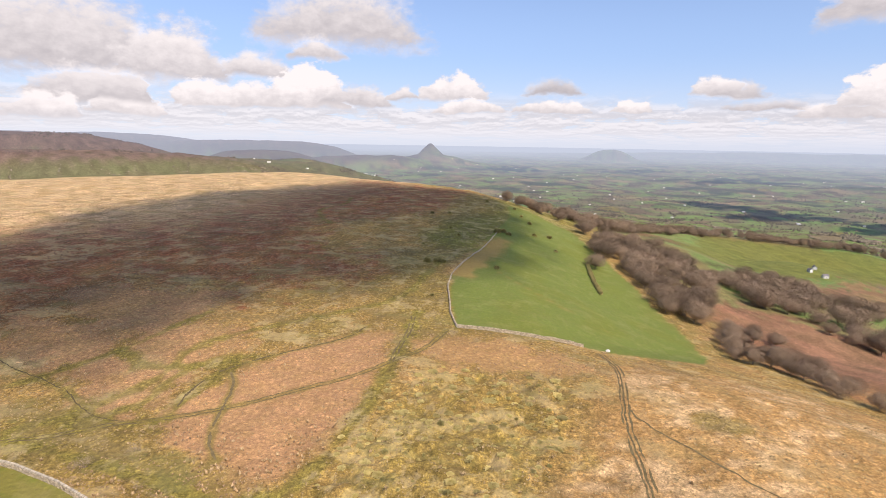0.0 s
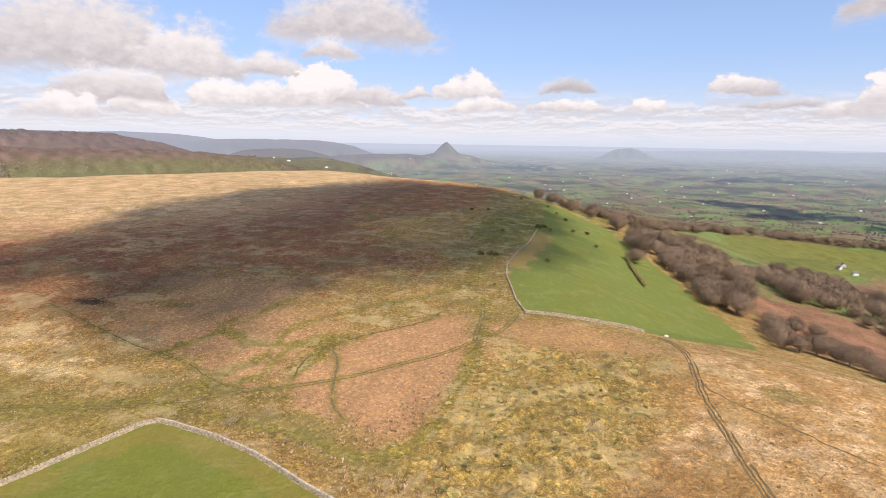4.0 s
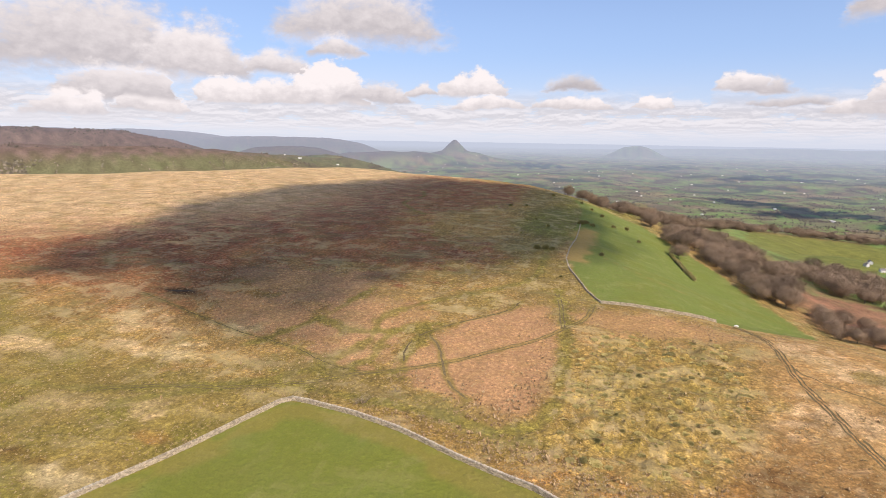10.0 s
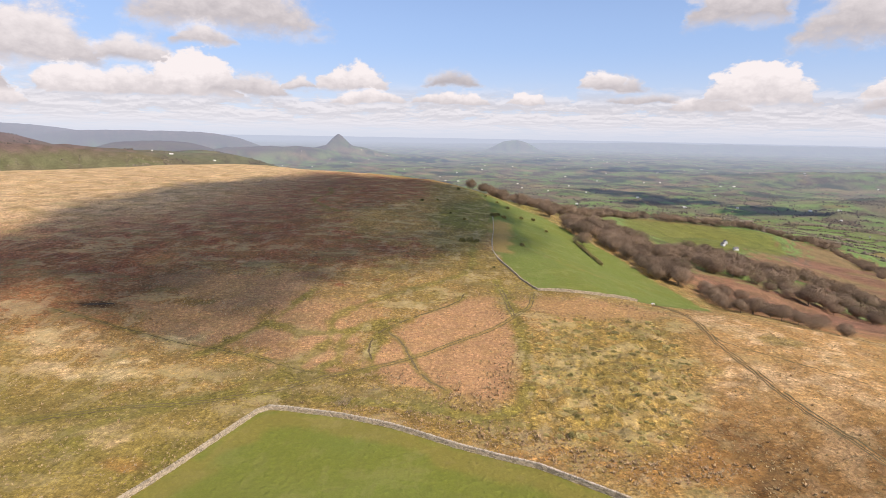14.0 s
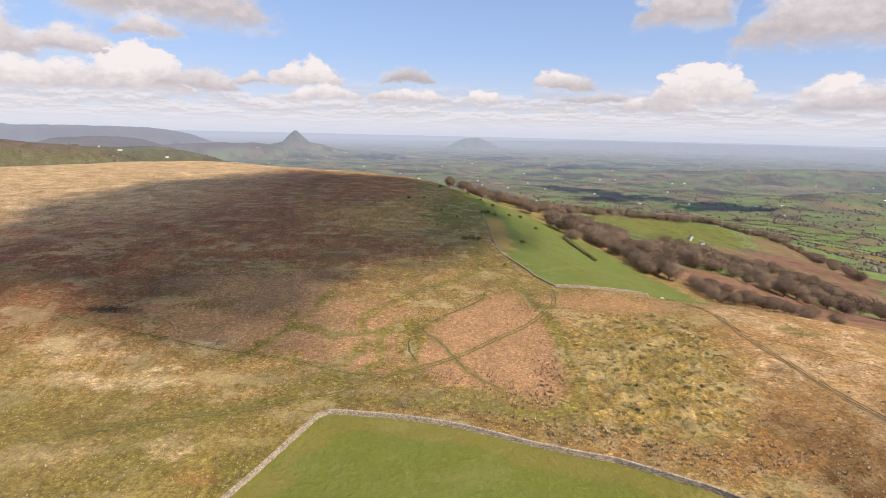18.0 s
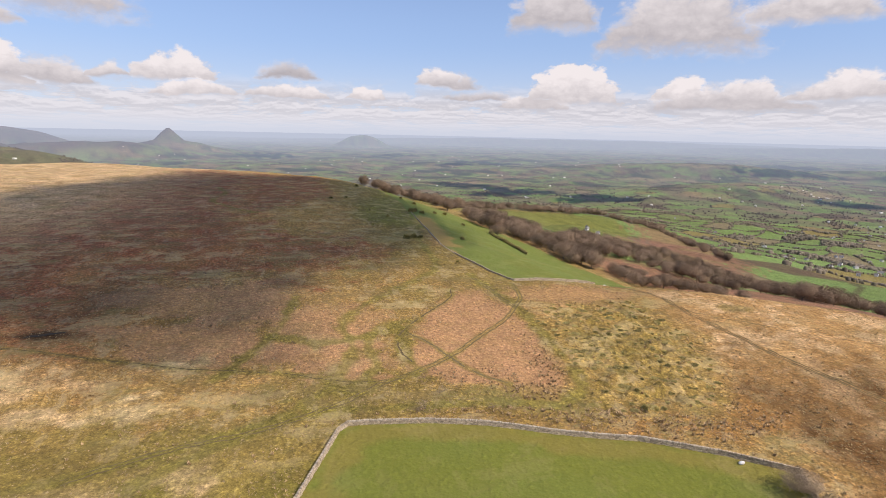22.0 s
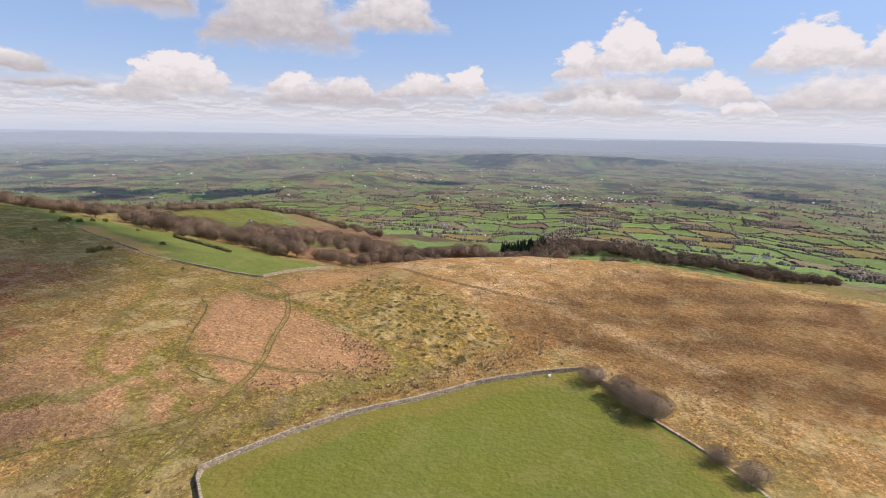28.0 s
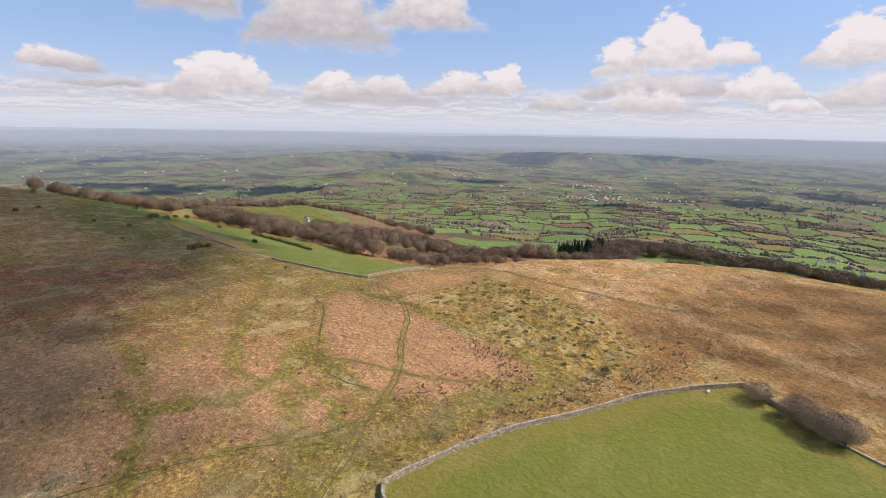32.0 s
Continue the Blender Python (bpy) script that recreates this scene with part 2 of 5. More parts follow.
# ---------------------------------------------------------------- plan of the fields, tracks and walls
NEAR_FIELD = [(-37, 76), (-28, 97), (-25.5, 103.5), (-20, 103.5), (-8, 101), (3, 97.5), (16, 92), (31, 86.5), (44, 78.5), (53, 71),
              (43, 52), (38, 42), (28, 26), (10, -40), (-70, -40), (-60, 30)]
FAR_FIELD = [(44.5, 187), (66, 190), (89, 196.5), (104, 204), (122, 216), (128, 232), (126, 262), (118, 300), (108, 345), (96, 400), (80, 470), (40, 505), (30, 490),
             (38, 420), (35, 350), (31, 290), (32, 240), (37, 212)]
BRACKEN = [[(-1, 147), (4, 160), (14, 174), (25, 181), (29, 168), (31.5, 151), (32, 136), (29, 115), (24, 105), (15, 101), (11, 113), (-1, 117), (-10, 121), (-6, 134)],
           [(-86, 160), (-66, 166), (-50, 160), (-33, 140), (-14, 123), (-22, 121), (-43, 137), (-74, 142)],
           [(-48, 147), (-12, 146), (-9, 127), (-22, 124), (-38, 132)],
           [(-100, 192), (-48, 202), (-32, 176), (-49, 160), (-80, 170)],
           [(-40, 175), (-16, 156), (-10, 134), (-16, 124), (-35, 146), (-46, 160)],
           [(37, 180), (60, 182), (84, 172), (72, 160), (48, 158), (36, 166)],
           [(-54, 206), (-34, 194), (-37, 169), (-44, 150), (-50, 133), (-66, 142)],
           [(-33, 175), (-16, 170), (-8, 162), (-14, 136), (-13, 123), (-28, 134), (-40, 143), (-37, 159)],
           [(140, 262), (154, 350), (178, 330), (300, 330), (260, 200), (168, 214)]]
GORSE = [(36, 145), (47, 158), (76, 162), (80, 146), (73, 120), (62, 100), (47, 94), (27, 97), (33, 120)]
STRAW = [(84, 174), (120, 196), (165, 190), (170, 120), (175, 0), (150, -60), (60, 20), (52, 60), (60, 78), (56, 90), (66, 109), (76, 131)]
HEATHER = [(-330, 60), (-210, 160), (-165, 190), (-107, 178), (-95, 200), (-48, 208), (-36, 186), (-12, 220), (12, 232), (18, 246), (-20, 265), (-45, 290), (-60, 330),
           (-20, 380), (0, 450), (-10, 560), (-120, 640), (-260, 640), (-420, 520), (-480, 300)]
TRACKS = [[(-72, 96), (-56, 102), (-40, 106), (-23, 114), (-16, 119), (-5, 124), (5, 130.5), (16, 141), (27, 150), (33, 158), (39, 168), (42, 184)],
          [(-4, 145), (0, 140), (3, 132.5), (6, 124), (9.6, 117.2), (14, 113)],
          [(86, 188), (89, 178), (90, 168), (89.5, 155), (89, 140), (90.4, 125), (92, 110), (95, 96), (99, 70)],
          [(89.5, 150), (93, 142.5), (99.5, 135), (105.5, 128.5), (112, 123), (135, 110)],
          [(-110, 154), (-97.5, 149.7), (-82.6, 144.1), (-71.6, 140.6), (-61, 137), (-49.8, 134.6), (-37, 130), (-29, 125.3), (-20, 121.5), (-9.6, 120.9)],
          [(29.7, 192), (31.5, 179.5), (32, 169), (33, 158)],
          [(18, 181), (15.6, 173), (8.6, 164.3), (0.8, 154.8), (-6.4, 145), (-8, 137), (-6, 128)]]
PATHS = [[(-35, 180), (-37, 165), (-40, 153), (-46, 142), (-53, 130)], [(-40, 151), (-27, 144), (-12, 147), (-5, 148), (-7, 135), (-5, 124)],
         [(30, 196), (32, 180), (33.5, 158), (34, 142), (33.5, 126), (30, 108), (20, 102)],
         [(-60, 92), (-40, 108), (-26, 122), (-20, 140), (-20, 160), (4, 190), (20, 210), (22, 260), (30, 300)],
         [(-110, 90), (-60, 100), (-30, 110), (20, 103)],
         [(-2, 154), (-12, 150), (-16, 140), (-15, 128), (-24, 118)],
         [(-95, 452), (-86, 420), (-90, 380), (-60, 330)]]


def rounded(line, n=4):
    """The same line with its corners rounded off."""
    p = np.array([line[0]] + line + [line[-1]], float)
    out = []
    for a, b, c, d in zip(p, p[1:], p[2:], p[3:]):
        for k in np.arange(n) / n:
            out.append(tuple(0.5 * (2 * b + (c - a) * k + (2 * a - 5 * b + 4 * c - d) * k * k + (3 * b - a - 3 * c + d) * k ** 3)))
    return out + [tuple(p[-1])]


TRACKS = [rounded(line) for line in TRACKS]
PATHS = [rounded(line, 3) for line in PATHS]
WALL_NEAR = [(-46, 56), (-37, 77), (-28.5, 96), (-26, 102), (-24, 104), (-20, 103.6), (-8, 101), (3, 97.5), (16, 92), (31, 86.5), (44, 78.5), (53, 71), (47.5, 60), (43, 52), (38, 42), (28, 26)]
WALL_FAR = [(89, 196.5), (82, 193.5), (66, 190), (52, 187.5), (44.5, 187), (40, 199), (37, 212), (33, 228), (31, 246), (32, 270), (34.5, 300), (36, 330), (37, 360)]

RUST = [(128, 262), (150, 352), (205, 352), (330, 330), (390, 180), (320, 20), (250, -20), (215, 110), (168, 212)]
GREEN_BENCH = [(190, 600), (270, 840), (400, 868), (520, 870), (470, 740), (390, 640), (320, 590), (270, 540), (225, 560)]
BENCH_RUST = [(262, 500), (330, 590), (400, 640), (480, 740), (530, 860), (640, 880), (640, 760), (520, 560), (400, 420), (320, 440)]

# ---------------------------------------------------------------- the lie of the land
EYE_Z = 58.0
# outline of the flat hilltop, beyond which the ground falls away
BROW = [(150, -700), (188, 0), (182, 95), (151, 140), (112, 170), (72, 196), (48, 264), (42, 358), (32, 440),
        (16, 520), (-50, 640), (-150, 665), (-255, 742), (-390, 705), (-470, 540), (-760, 300), (-760, -700)]


def outline_distance(x, y, poly):
    """Signed distance to a closed outline: negative inside."""
    x, y = np.asarray(x, float), np.asarray(y, float)
    best = np.full(x.shape, 1e18)
    inside = np.zeros(x.shape, bool)
    for (ax, ay), (bx, by) in zip(poly, poly[1:] + poly[:1]):
        dx, dy = bx - ax, by - ay
        k = np.clip(((x - ax) * dx + (y - ay) * dy) / (dx * dx + dy * dy), 0, 1)
        best = np.minimum(best, (x - ax - k * dx) ** 2 + (y - ay - k * dy) ** 2)
        cross = (ay > y) != (by > y)
        with np.errstate(divide="ignore", invalid="ignore"):
            inside ^= cross & (x < ax + (y - ay) * dx / (dy if dy else 1e-9))
    return np.where(inside, -1, 1) * np.sqrt(best)


def line_distance(x, y, pts):
    """Distance to an open line."""
    best = np.full(np.shape(x), 1e18)
    for (ax, ay), (bx, by) in zip(pts, pts[1:]):
        dx, dy = bx - ax, by - ay
        k = np.clip(((x - ax) * dx + (y - ay) * dy) / (dx * dx + dy * dy), 0, 1)
        best = np.minimum(best, (x - ax - k * dx) ** 2 + (y - ay - k * dy) ** 2)
    return np.sqrt(best)


def ripple(x, y, size, seed):
    """Smooth noise of about -1 to 1, from a few crossed waves."""
    rng = np.random.RandomState(seed)
    out = np.zeros(np.shape(x))
    for i in range(9):
        a, p = rng.uniform(0, 2 * math.pi), rng.uniform(0, 2 * math.pi)
        w = 2 * math.pi / (size * rng.uniform(0.6, 1.7))
        out += np.sin(w * (np.cos(a) * x + np.sin(a) * y) + p + 1.3 * np.sin(0.6 * w * (np.sin(a) * x - np.cos(a) * y)))
    return out / 4.2


def soft(v, a, b):
    k = np.clip((v - a) / (b - a), 0, 1)
    return k * k * (3 - 2 * k)


# far hills: x, y, height, length, width, turn in degrees, sharpness
HILLS = [(-1940, 8842, 215, 800, 600, 60, 1.0), (-1955, 8790, 398, 320, 250, 70, 0.66), (1322, 13922, 272, 560, 420, 0, 1.5),
         (-5900, 9900, 360, 2150, 900, 6, 3.0), (-9200, 9800, 470, 2600, 1500, 30, 2.0), (-9500, 7200, 455, 3200, 1600, 50, 2.0),
         (-3350, 2450, 400, 1500, 720, 28, 2.2), (-2000, 1900, 262, 1500, 500, 43, 1.5), (-1700, 2900, 250, 900, 420, 20, 1.5),
         (-1780, 3600, 240, 420, 300, 60, 1.5), (-3600, 6400, 240, 900, 420, 40, 1.6), (-2700, 7600, 190, 1100, 500, 20, 1.6),
         (9000, 17500, 230, 9000, 1600, -20, 1.4), (14500, 9000, 230, 6000, 1600, -55, 1.4), (4300, 5200, 110, 1500, 700, -20, 1.3),
         (3000, 3300, 75, 800, 420, 10, 1.3), (6500, 3400, 120, 1900, 700, -60, 1.3), (16500, 3000, 270, 6000, 1800, -80, 1.4)]
# wooded spur below the brow, with its height
SPUR = [(95, 520, -14), (125, 640, -34), (200, 760, -52), (290, 860, -68), (440, 872, -81), (590, 890, -112)]
# shelf of pasture between the spur and the hillside wood
BENCH = [(200, 640), (290, 865), (445, 880), (590, 895), (560, 740), (450, 590), (330, 480), (250, 470), (210, 530)]


def land(x, y):
    """Height of the ground at true distances."""
    x, y = np.atleast_1d(np.asarray(x, float)), np.atleast_1d(np.asarray(y, float))
    s = outline_distance(x, y, BROW)
    top = np.interp(y, [-300, 60, 104, 130, 160, 190, 264, 358, 451, 560, 700, 900], [-8, -1, 0.3, 1.8, 3.3, 4.2, 6.8, 9, 11.8, 12.2, 12.6, 12])
    top = top + 0.008 * np.clip(-x - 40, 0, 240) * soft(y, 60, 160)
    top = top - 2.2 * np.exp(-((x + 62) / 40) ** 2 - ((y - 128) / 26) ** 2)
    top = top + 0.5 * ripple(x, y, 60, 3) + 1.2 * ripple(x, y, 190, 4) * soft(y, 150, 320)
    top = top + 0.007 * np.clip(x - 60, 0, 140) * soft(y, 190, 140)
    top = top - 2.0 * np.exp(-((x - 92) / 24) ** 2 - ((y - 197) / 26) ** 2)
    close = np.hypot(x - 20, y - 110) < 260
    if close.any():
        a, b = x[close], y[close]
        bumps = (0.55 * ripple(a, b, 7.5, 5) + 0.26 * ripple(a, b, 3.6, 15)) * soft(-outline_distance(a, b, GORSE), -4, 6)
        top[close] += bumps + 0.10 * ripple(a, b, 5, 6) * soft(outline_distance(a, b, NEAR_FIELD), 0, 3)
    fall = np.interp(s, [-45, -22, 0, 25, 50, 110, 250, 440, 1200, 2400, 4000], [0, 0.4, 2.6, 10, 19, 33, 69, 103, 222, 310, 350])
    wild = soft(s, 60, 400)
    z = top - fall + wild * (7 * ripple(x, y, 420, 7) + 3 * ripple(x, y, 150, 8))
    for (ax, ay, az), (bx, by, bz) in zip(SPUR, SPUR[1:]):
        dx, dy = bx - ax, by - ay
        k = np.clip(((x - ax) * dx + (y - ay) * dy) / (dx * dx + dy * dy), 0, 1)
        d = np.hypot(x - ax - k * dx, y - ay - k * dy)
        z = np.where(s > 20, np.maximum(z, az + k * (bz - az) - 0.0016 * d * d), z)
    r = np.hypot(x, y)
    mild = (r > 420) & (r < 1500) & (x > 0)
    if mild.any():
        a, b = x[mild], y[mild]
        shelf = -87 + 0.032 * (b - 764) - 0.093 * (a - 382)
        z[mild] = np.maximum(z[mild], shelf - 0.45 * np.maximum(outline_distance(a, b, BENCH), 0) - 3 * soft(-outline_distance(a, b, BENCH), 25, 0))
    z = z + soft(r, 1500, 4000) * 16 * ripple(x, y, 2300, 9)
    z = np.where(s > 0, np.maximum(z, -355), z)
    return z + far_lift(x, y) * soft(s, 300, 900)


def far_lift(x, y):
    """Height that the far hills add."""
    lift = np.zeros(np.shape(x))
    for hx, hy, hz, a, b, turn, sharp in HILLS:
        c, n = math.cos(radians(turn)), math.sin(radians(turn))
        u, v = ((x - hx) * c + (y - hy) * n) / a, (-(x - hx) * n + (y - hy) * c) / b
        lift = np.maximum(lift, hz * np.exp(-np.power(u * u + v * v, sharp)))
    return lift


NEAR = 1300.0
SPAN = 3500.0


def drawn_in(x, y, z):
    """Brings far land within reach: same direction and same slope of sight, shorter distance."""
    r = np.maximum(np.hypot(x, y), 1e-6)
    k = np.where(r < NEAR, r, NEAR + SPAN * (1 - np.exp(-(r - NEAR) / SPAN))) / r
    return x * k, y * k, EYE_Z - (EYE_Z - z) * k


def spot(x, y):
    """Where a thing stands, given its true plan place."""
    a, b, c = drawn_in(*(np.array([v], float) for v in (x, y)), land(np.array([x]), np.array([y])))
    return Vector((float(a[0]), float(b[0]), float(c[0])))
# ---------------------------------------------------------------- the ground
def tint(hexcode):
    """Linear colour from a display value."""
    c = [int(hexcode[i:i + 2], 16) / 255 for i in (0, 2, 4)]
    return np.array([v / 12.92 if v <= 0.04045 else ((v + 0.055) / 1.055) ** 2.4 for v in c])


def cell_noise(i, j, seed):
    v = np.sin(i * 127.1 + j * 311.7 + seed * 74.7) * 43758.5453
    return v - np.floor(v)


def fields(x, y, size, seed):
    """Irregular fields: number of each point's field, and distance to its hedge."""
    turn = 0.5
    u, v = (x * math.cos(turn) + y * math.sin(turn)) / size, (-x * math.sin(turn) + y * math.cos(turn)) / (size * 0.72)
    iu, iv = np.floor(u), np.floor(v)
    f1, f2 = np.full(np.shape(x), 9.0), np.full(np.shape(x), 9.0)
    who = np.zeros(np.shape(x))
    for a in (-1, 0, 1):
        for b in (-1, 0, 1):
            ci, cj = iu + a, iv + b
            d = np.maximum(np.abs(ci + 0.5 + 0.75 * (cell_noise(ci, cj, seed) - 0.5) - u), np.abs(cj + 0.5 + 0.75 * (cell_noise(ci, cj, seed + 1) - 0.5) - v))
            d = d * 0.6 + 0.4 * np.hypot(ci + 0.5 + 0.75 * (cell_noise(ci, cj, seed) - 0.5) - u, cj + 0.5 + 0.75 * (cell_noise(ci, cj, seed + 1) - 0.5) - v)
            nearer = d < f1
            f2 = np.where(nearer, f1, np.minimum(f2, d))
            who = np.where(nearer, cell_noise(ci, cj, seed + 2), who)
            f1 = np.where(nearer, d, f1)
    return who, (f2 - f1) * size * 0.5


C_PASTURE, C_LUSH = tint("707a37"), tint("6c7c40")
C_STRAW, C_PALE, C_OLIVE = tint("b29062"), tint("dcc2a0"), tint("a58b58")
C_BRACKEN, C_RUST, C_HEATHER = tint("b49070"), tint("9c6f56"), tint("9a644a")
C_GREEN, C_MUD, C_MOSS = tint("8b7d48"), tint("5f4a30"), tint("a18f50")
C_VALE = tint("788f4e")
C_SWARD, C_HUMMOCK = tint("827c40"), tint("655a2e")
C_BROWN, C_ORANGE, C_WHITE = tint("6e5231"), tint("a8804e"), tint("d8c8a4")


def woods(x, y):
    """How wooded the lower ground is, from 0 to 1."""
    return np.clip(ripple(x, y, 640, 31) * 0.5 + 0.5 * ripple(x, y, 210, 32) - 0.30 + 0.20 * soft(np.hypot(x, y), 1900, 4500), 0, 1)


def hilltop(x, y):
    """Base colour and roughness of the hilltop."""
    jit = 3.0 * ripple(x, y, 14, 11) + 1.2 * ripple(x, y, 4.5, 12)
    n1, n2, n3 = ripple(x, y, 60, 13), ripple(x, y, 22, 14), ripple(x, y, 7, 15)

    def lay(col, c2, mask):
        return col + (c2 - col) * np.clip(mask, 0, 1)[:, None]

    col = np.repeat(C_OLIVE[None], len(x), 0)
    col = lay(col, C_GREEN, 0.75 * soft(n1 + 0.5 * n2, 0.0, 1.0))
    col = lay(col, C_STRAW, 0.8 * soft(n2 + 0.7 * n3 - 0.3 * n1, 0.1, 1.1))
    # bleached grass on the far top of the moor
    col = lay(col, C_PALE, 0.95 * soft(y + 0.9 * -x, 320, 450) * soft(-x, 50, 140) * (0.75 + 0.3 * n2))
    col = lay(col, C_HEATHER, 0.88 * soft(-outline_distance(x, y, HEATHER) + 5 * jit, -6, 16) * (1 - 0.9 * soft(y - 0.9 * x, 370, 540) * soft(-x, 110, 200)) * (0.85 + 0.3 * n2))
    col = lay(col, C_STRAW, 0.95 * soft(-outline_distance(x, y, STRAW) + 2 * jit, -4, 8))
    col = lay(col, C_PALE, 0.65 * soft(n2 + n3 * 0.8, -0.1, 0.9) * soft(-outline_distance(x, y, STRAW), 0, 8))
    moor = soft(-outline_distance(x, y, STRAW), 0, 8) * soft(y + 0.25 * x + 3 * jit, 150, 112)
    col = lay(col, C_BROWN, 0.95 * moor * (0.8 + 0.4 * n2))
    col = lay(col, C_PALE, 0.26 * soft(line_distance(x, y, [(95, 131), (97, 112), (89, 93), (85, 79), (80, 66), (75, 50)]) + jit, 5, 0.5))
    col = lay(col, C_ORANGE, 0.7 * soft(line_distance(x, y, [(0, 103), (20, 98), (40, 89), (56, 86), (66, 92)]) + jit, 7, 2))
    col = lay(col, C_HEATHER, 0.7 * soft(y + 0.1 * x + 2 * jit, 122, 146) * soft(-x, 55, 105) * soft(y, 215, 190))
    # greener sward along the pasture wall, with bleached and burnt patches in it
    sward = soft(-x + 1.5 * jit, 8, 40) * soft(y + 0.25 * x + 2 * jit, 108, 84)
    col = lay(col, C_SWARD, 0.9 * sward * (0.8 + 0.3 * n2))
    col = lay(col, C_SWARD, 0.7 * soft(np.hypot((x + 26) / 1.7, y - 121) + 1.5 * jit, 14, 4))
    for px, py, long, deep, c in ((-48, 68, 9, 3.2, C_WHITE), (-54, 96, 11, 7, C_PALE), (-72, 92, 12, 4, C_PALE), (-92, 134, 13, 6, C_PALE), (-60, 138, 9, 4, C_WHITE), (-84, 120, 10, 4, C_PALE),
                                  (-43, 84, 5, 2, C_ORANGE), (-62, 72, 6, 2.5, C_BROWN), (-110, 112, 14, 5, C_PALE), (-78, 128, 10, 4, C_BROWN), (-118, 132, 16, 6, C_BROWN)):
        col = lay(col, c, 0.7 * soft(np.hypot((x - px) / long, (y - py) / deep) + 0.14 * jit, 1.2, 0.4) * (0.7 + 0.4 * n3))
    col = lay(col, C_WHITE, 0.7 * soft(np.hypot((x + 68) / 1.5, y - 121) + jit, 8, 2) * (0.6 + 0.5 * n3))
    col = lay(col, C_GREEN, 0.8 * soft(np.hypot((x - 108) / 1.2, y - 147) + 0.4 * jit, 6, 3))
    col = lay(col, C_MOSS, 0.85 * soft(-outline_distance(x, y, GORSE) + 2.2 * jit, -7, 6) * np.clip(0.55 + 0.5 * n3, 0, 1))
    col = lay(col, C_HUMMOCK, 0.6 * soft(-outline_distance(x, y, GORSE) + 2 * jit, -4, 6) * soft(ripple(x, y, 6.5, 16) + 0.5 * ripple(x, y, 2.8, 17), 0.45, 1.0))
    calmer = np.maximum(0.45 * soft(-outline_distance(x, y, STRAW), 0, 10), 0.4 * sward)
    for k, poly in enumerate(BRACKEN):
        m = soft(-outline_distance(x, y, poly) + (0.5 if k == 0 else 1.4) * jit, -1.0, 2.0)
        calmer = np.maximum(calmer, (0.85 if k in (0, 5) else 0.5) * m)
        col = lay(col, C_BRACKEN if k < 8 else C_RUST, (0.95 if k == 0 else 0.6) * m * (0.9 + 0.2 * n3))
    # green round the far field and along the ridge
    col = lay(col, C_GREEN, 0.85 * soft(line_distance(x, y, [(36, 200), (28, 240), (24, 300), (20, 380), (10, 500)]) + jit, 34, 12))
    col = lay(col, C_PASTURE, 0.65 * soft(line_distance(x, y, [(30, 330), (60, 430), (50, 520), (90, 560)]) + jit, 45, 22))
    col = lay(col, C_GREEN, 0.75 * soft(line_distance(x, y, [(-110, 92), (-60, 100), (-34, 108), (-10, 110), (26, 100)]) + jit, 12, 4))
    for line in PATHS:
        col = lay(col, C_SWARD, 0.8 * soft(line_distance(x, y, line) + 0.4 * jit, 2.8, 0.7))
    for line in TRACKS:
        d = line_distance(x, y, line)
        worn = line is TRACKS[2] or line is TRACKS[3]
        col = lay(col, C_STRAW if worn else C_SWARD, 0.62 * soft(d + 0.12 * jit, 1.3 if worn else 1.6, 0.5))
    col = lay(col, C_MUD, 0.9 * soft(np.hypot((x + 101) / 2.6, y - 159.5) + 0.3 * jit, 4.2, 2.2))
    far = soft(-outline_distance(x, y, FAR_FIELD) + 0.25 * jit, -0.5, 0.8)
    col = lay(col, C_LUSH, far)
    col = lay(col, C_PASTURE, 0.5 * far * soft(n1 + n2, -0.3, 1))
    col = lay(col, C_GREEN, 0.45 * soft(line_distance(x, y, [(48, 262), (62, 248), (76, 234), (92, 226)]), 1.1, 0.4))
    col = lay(col, C_STRAW, 0.6 * soft(line_distance(x, y, [(33, 246), (38, 290), (40, 330)]) + 0.8 * jit, 9, 3))
    col = lay(col, C_PASTURE, soft(-outline_distance(x, y, NEAR_FIELD), -0.3, 0.4))
    col = lay(col, C_LUSH, 0.35 * soft(-outline_distance(x, y, NEAR_FIELD), -0.3, 0.4) * soft(n2, -0.5, 0.8))
    col = lay(col, C_GREEN, 0.5 * soft(np.abs(outline_distance(x, y, NEAR_FIELD) + 3) + 0.5 * jit, 4, 1))
    smooth = np.maximum(far, soft(-outline_distance(x, y, NEAR_FIELD), -0.3, 0.4))
    calm = 0.15 * moor
    return col * np.array((1.075, 0.975, 0.79)), (1 - 0.8 * smooth) * (1 - calm) * (1 - 0.45 * calmer), 1 - calmer


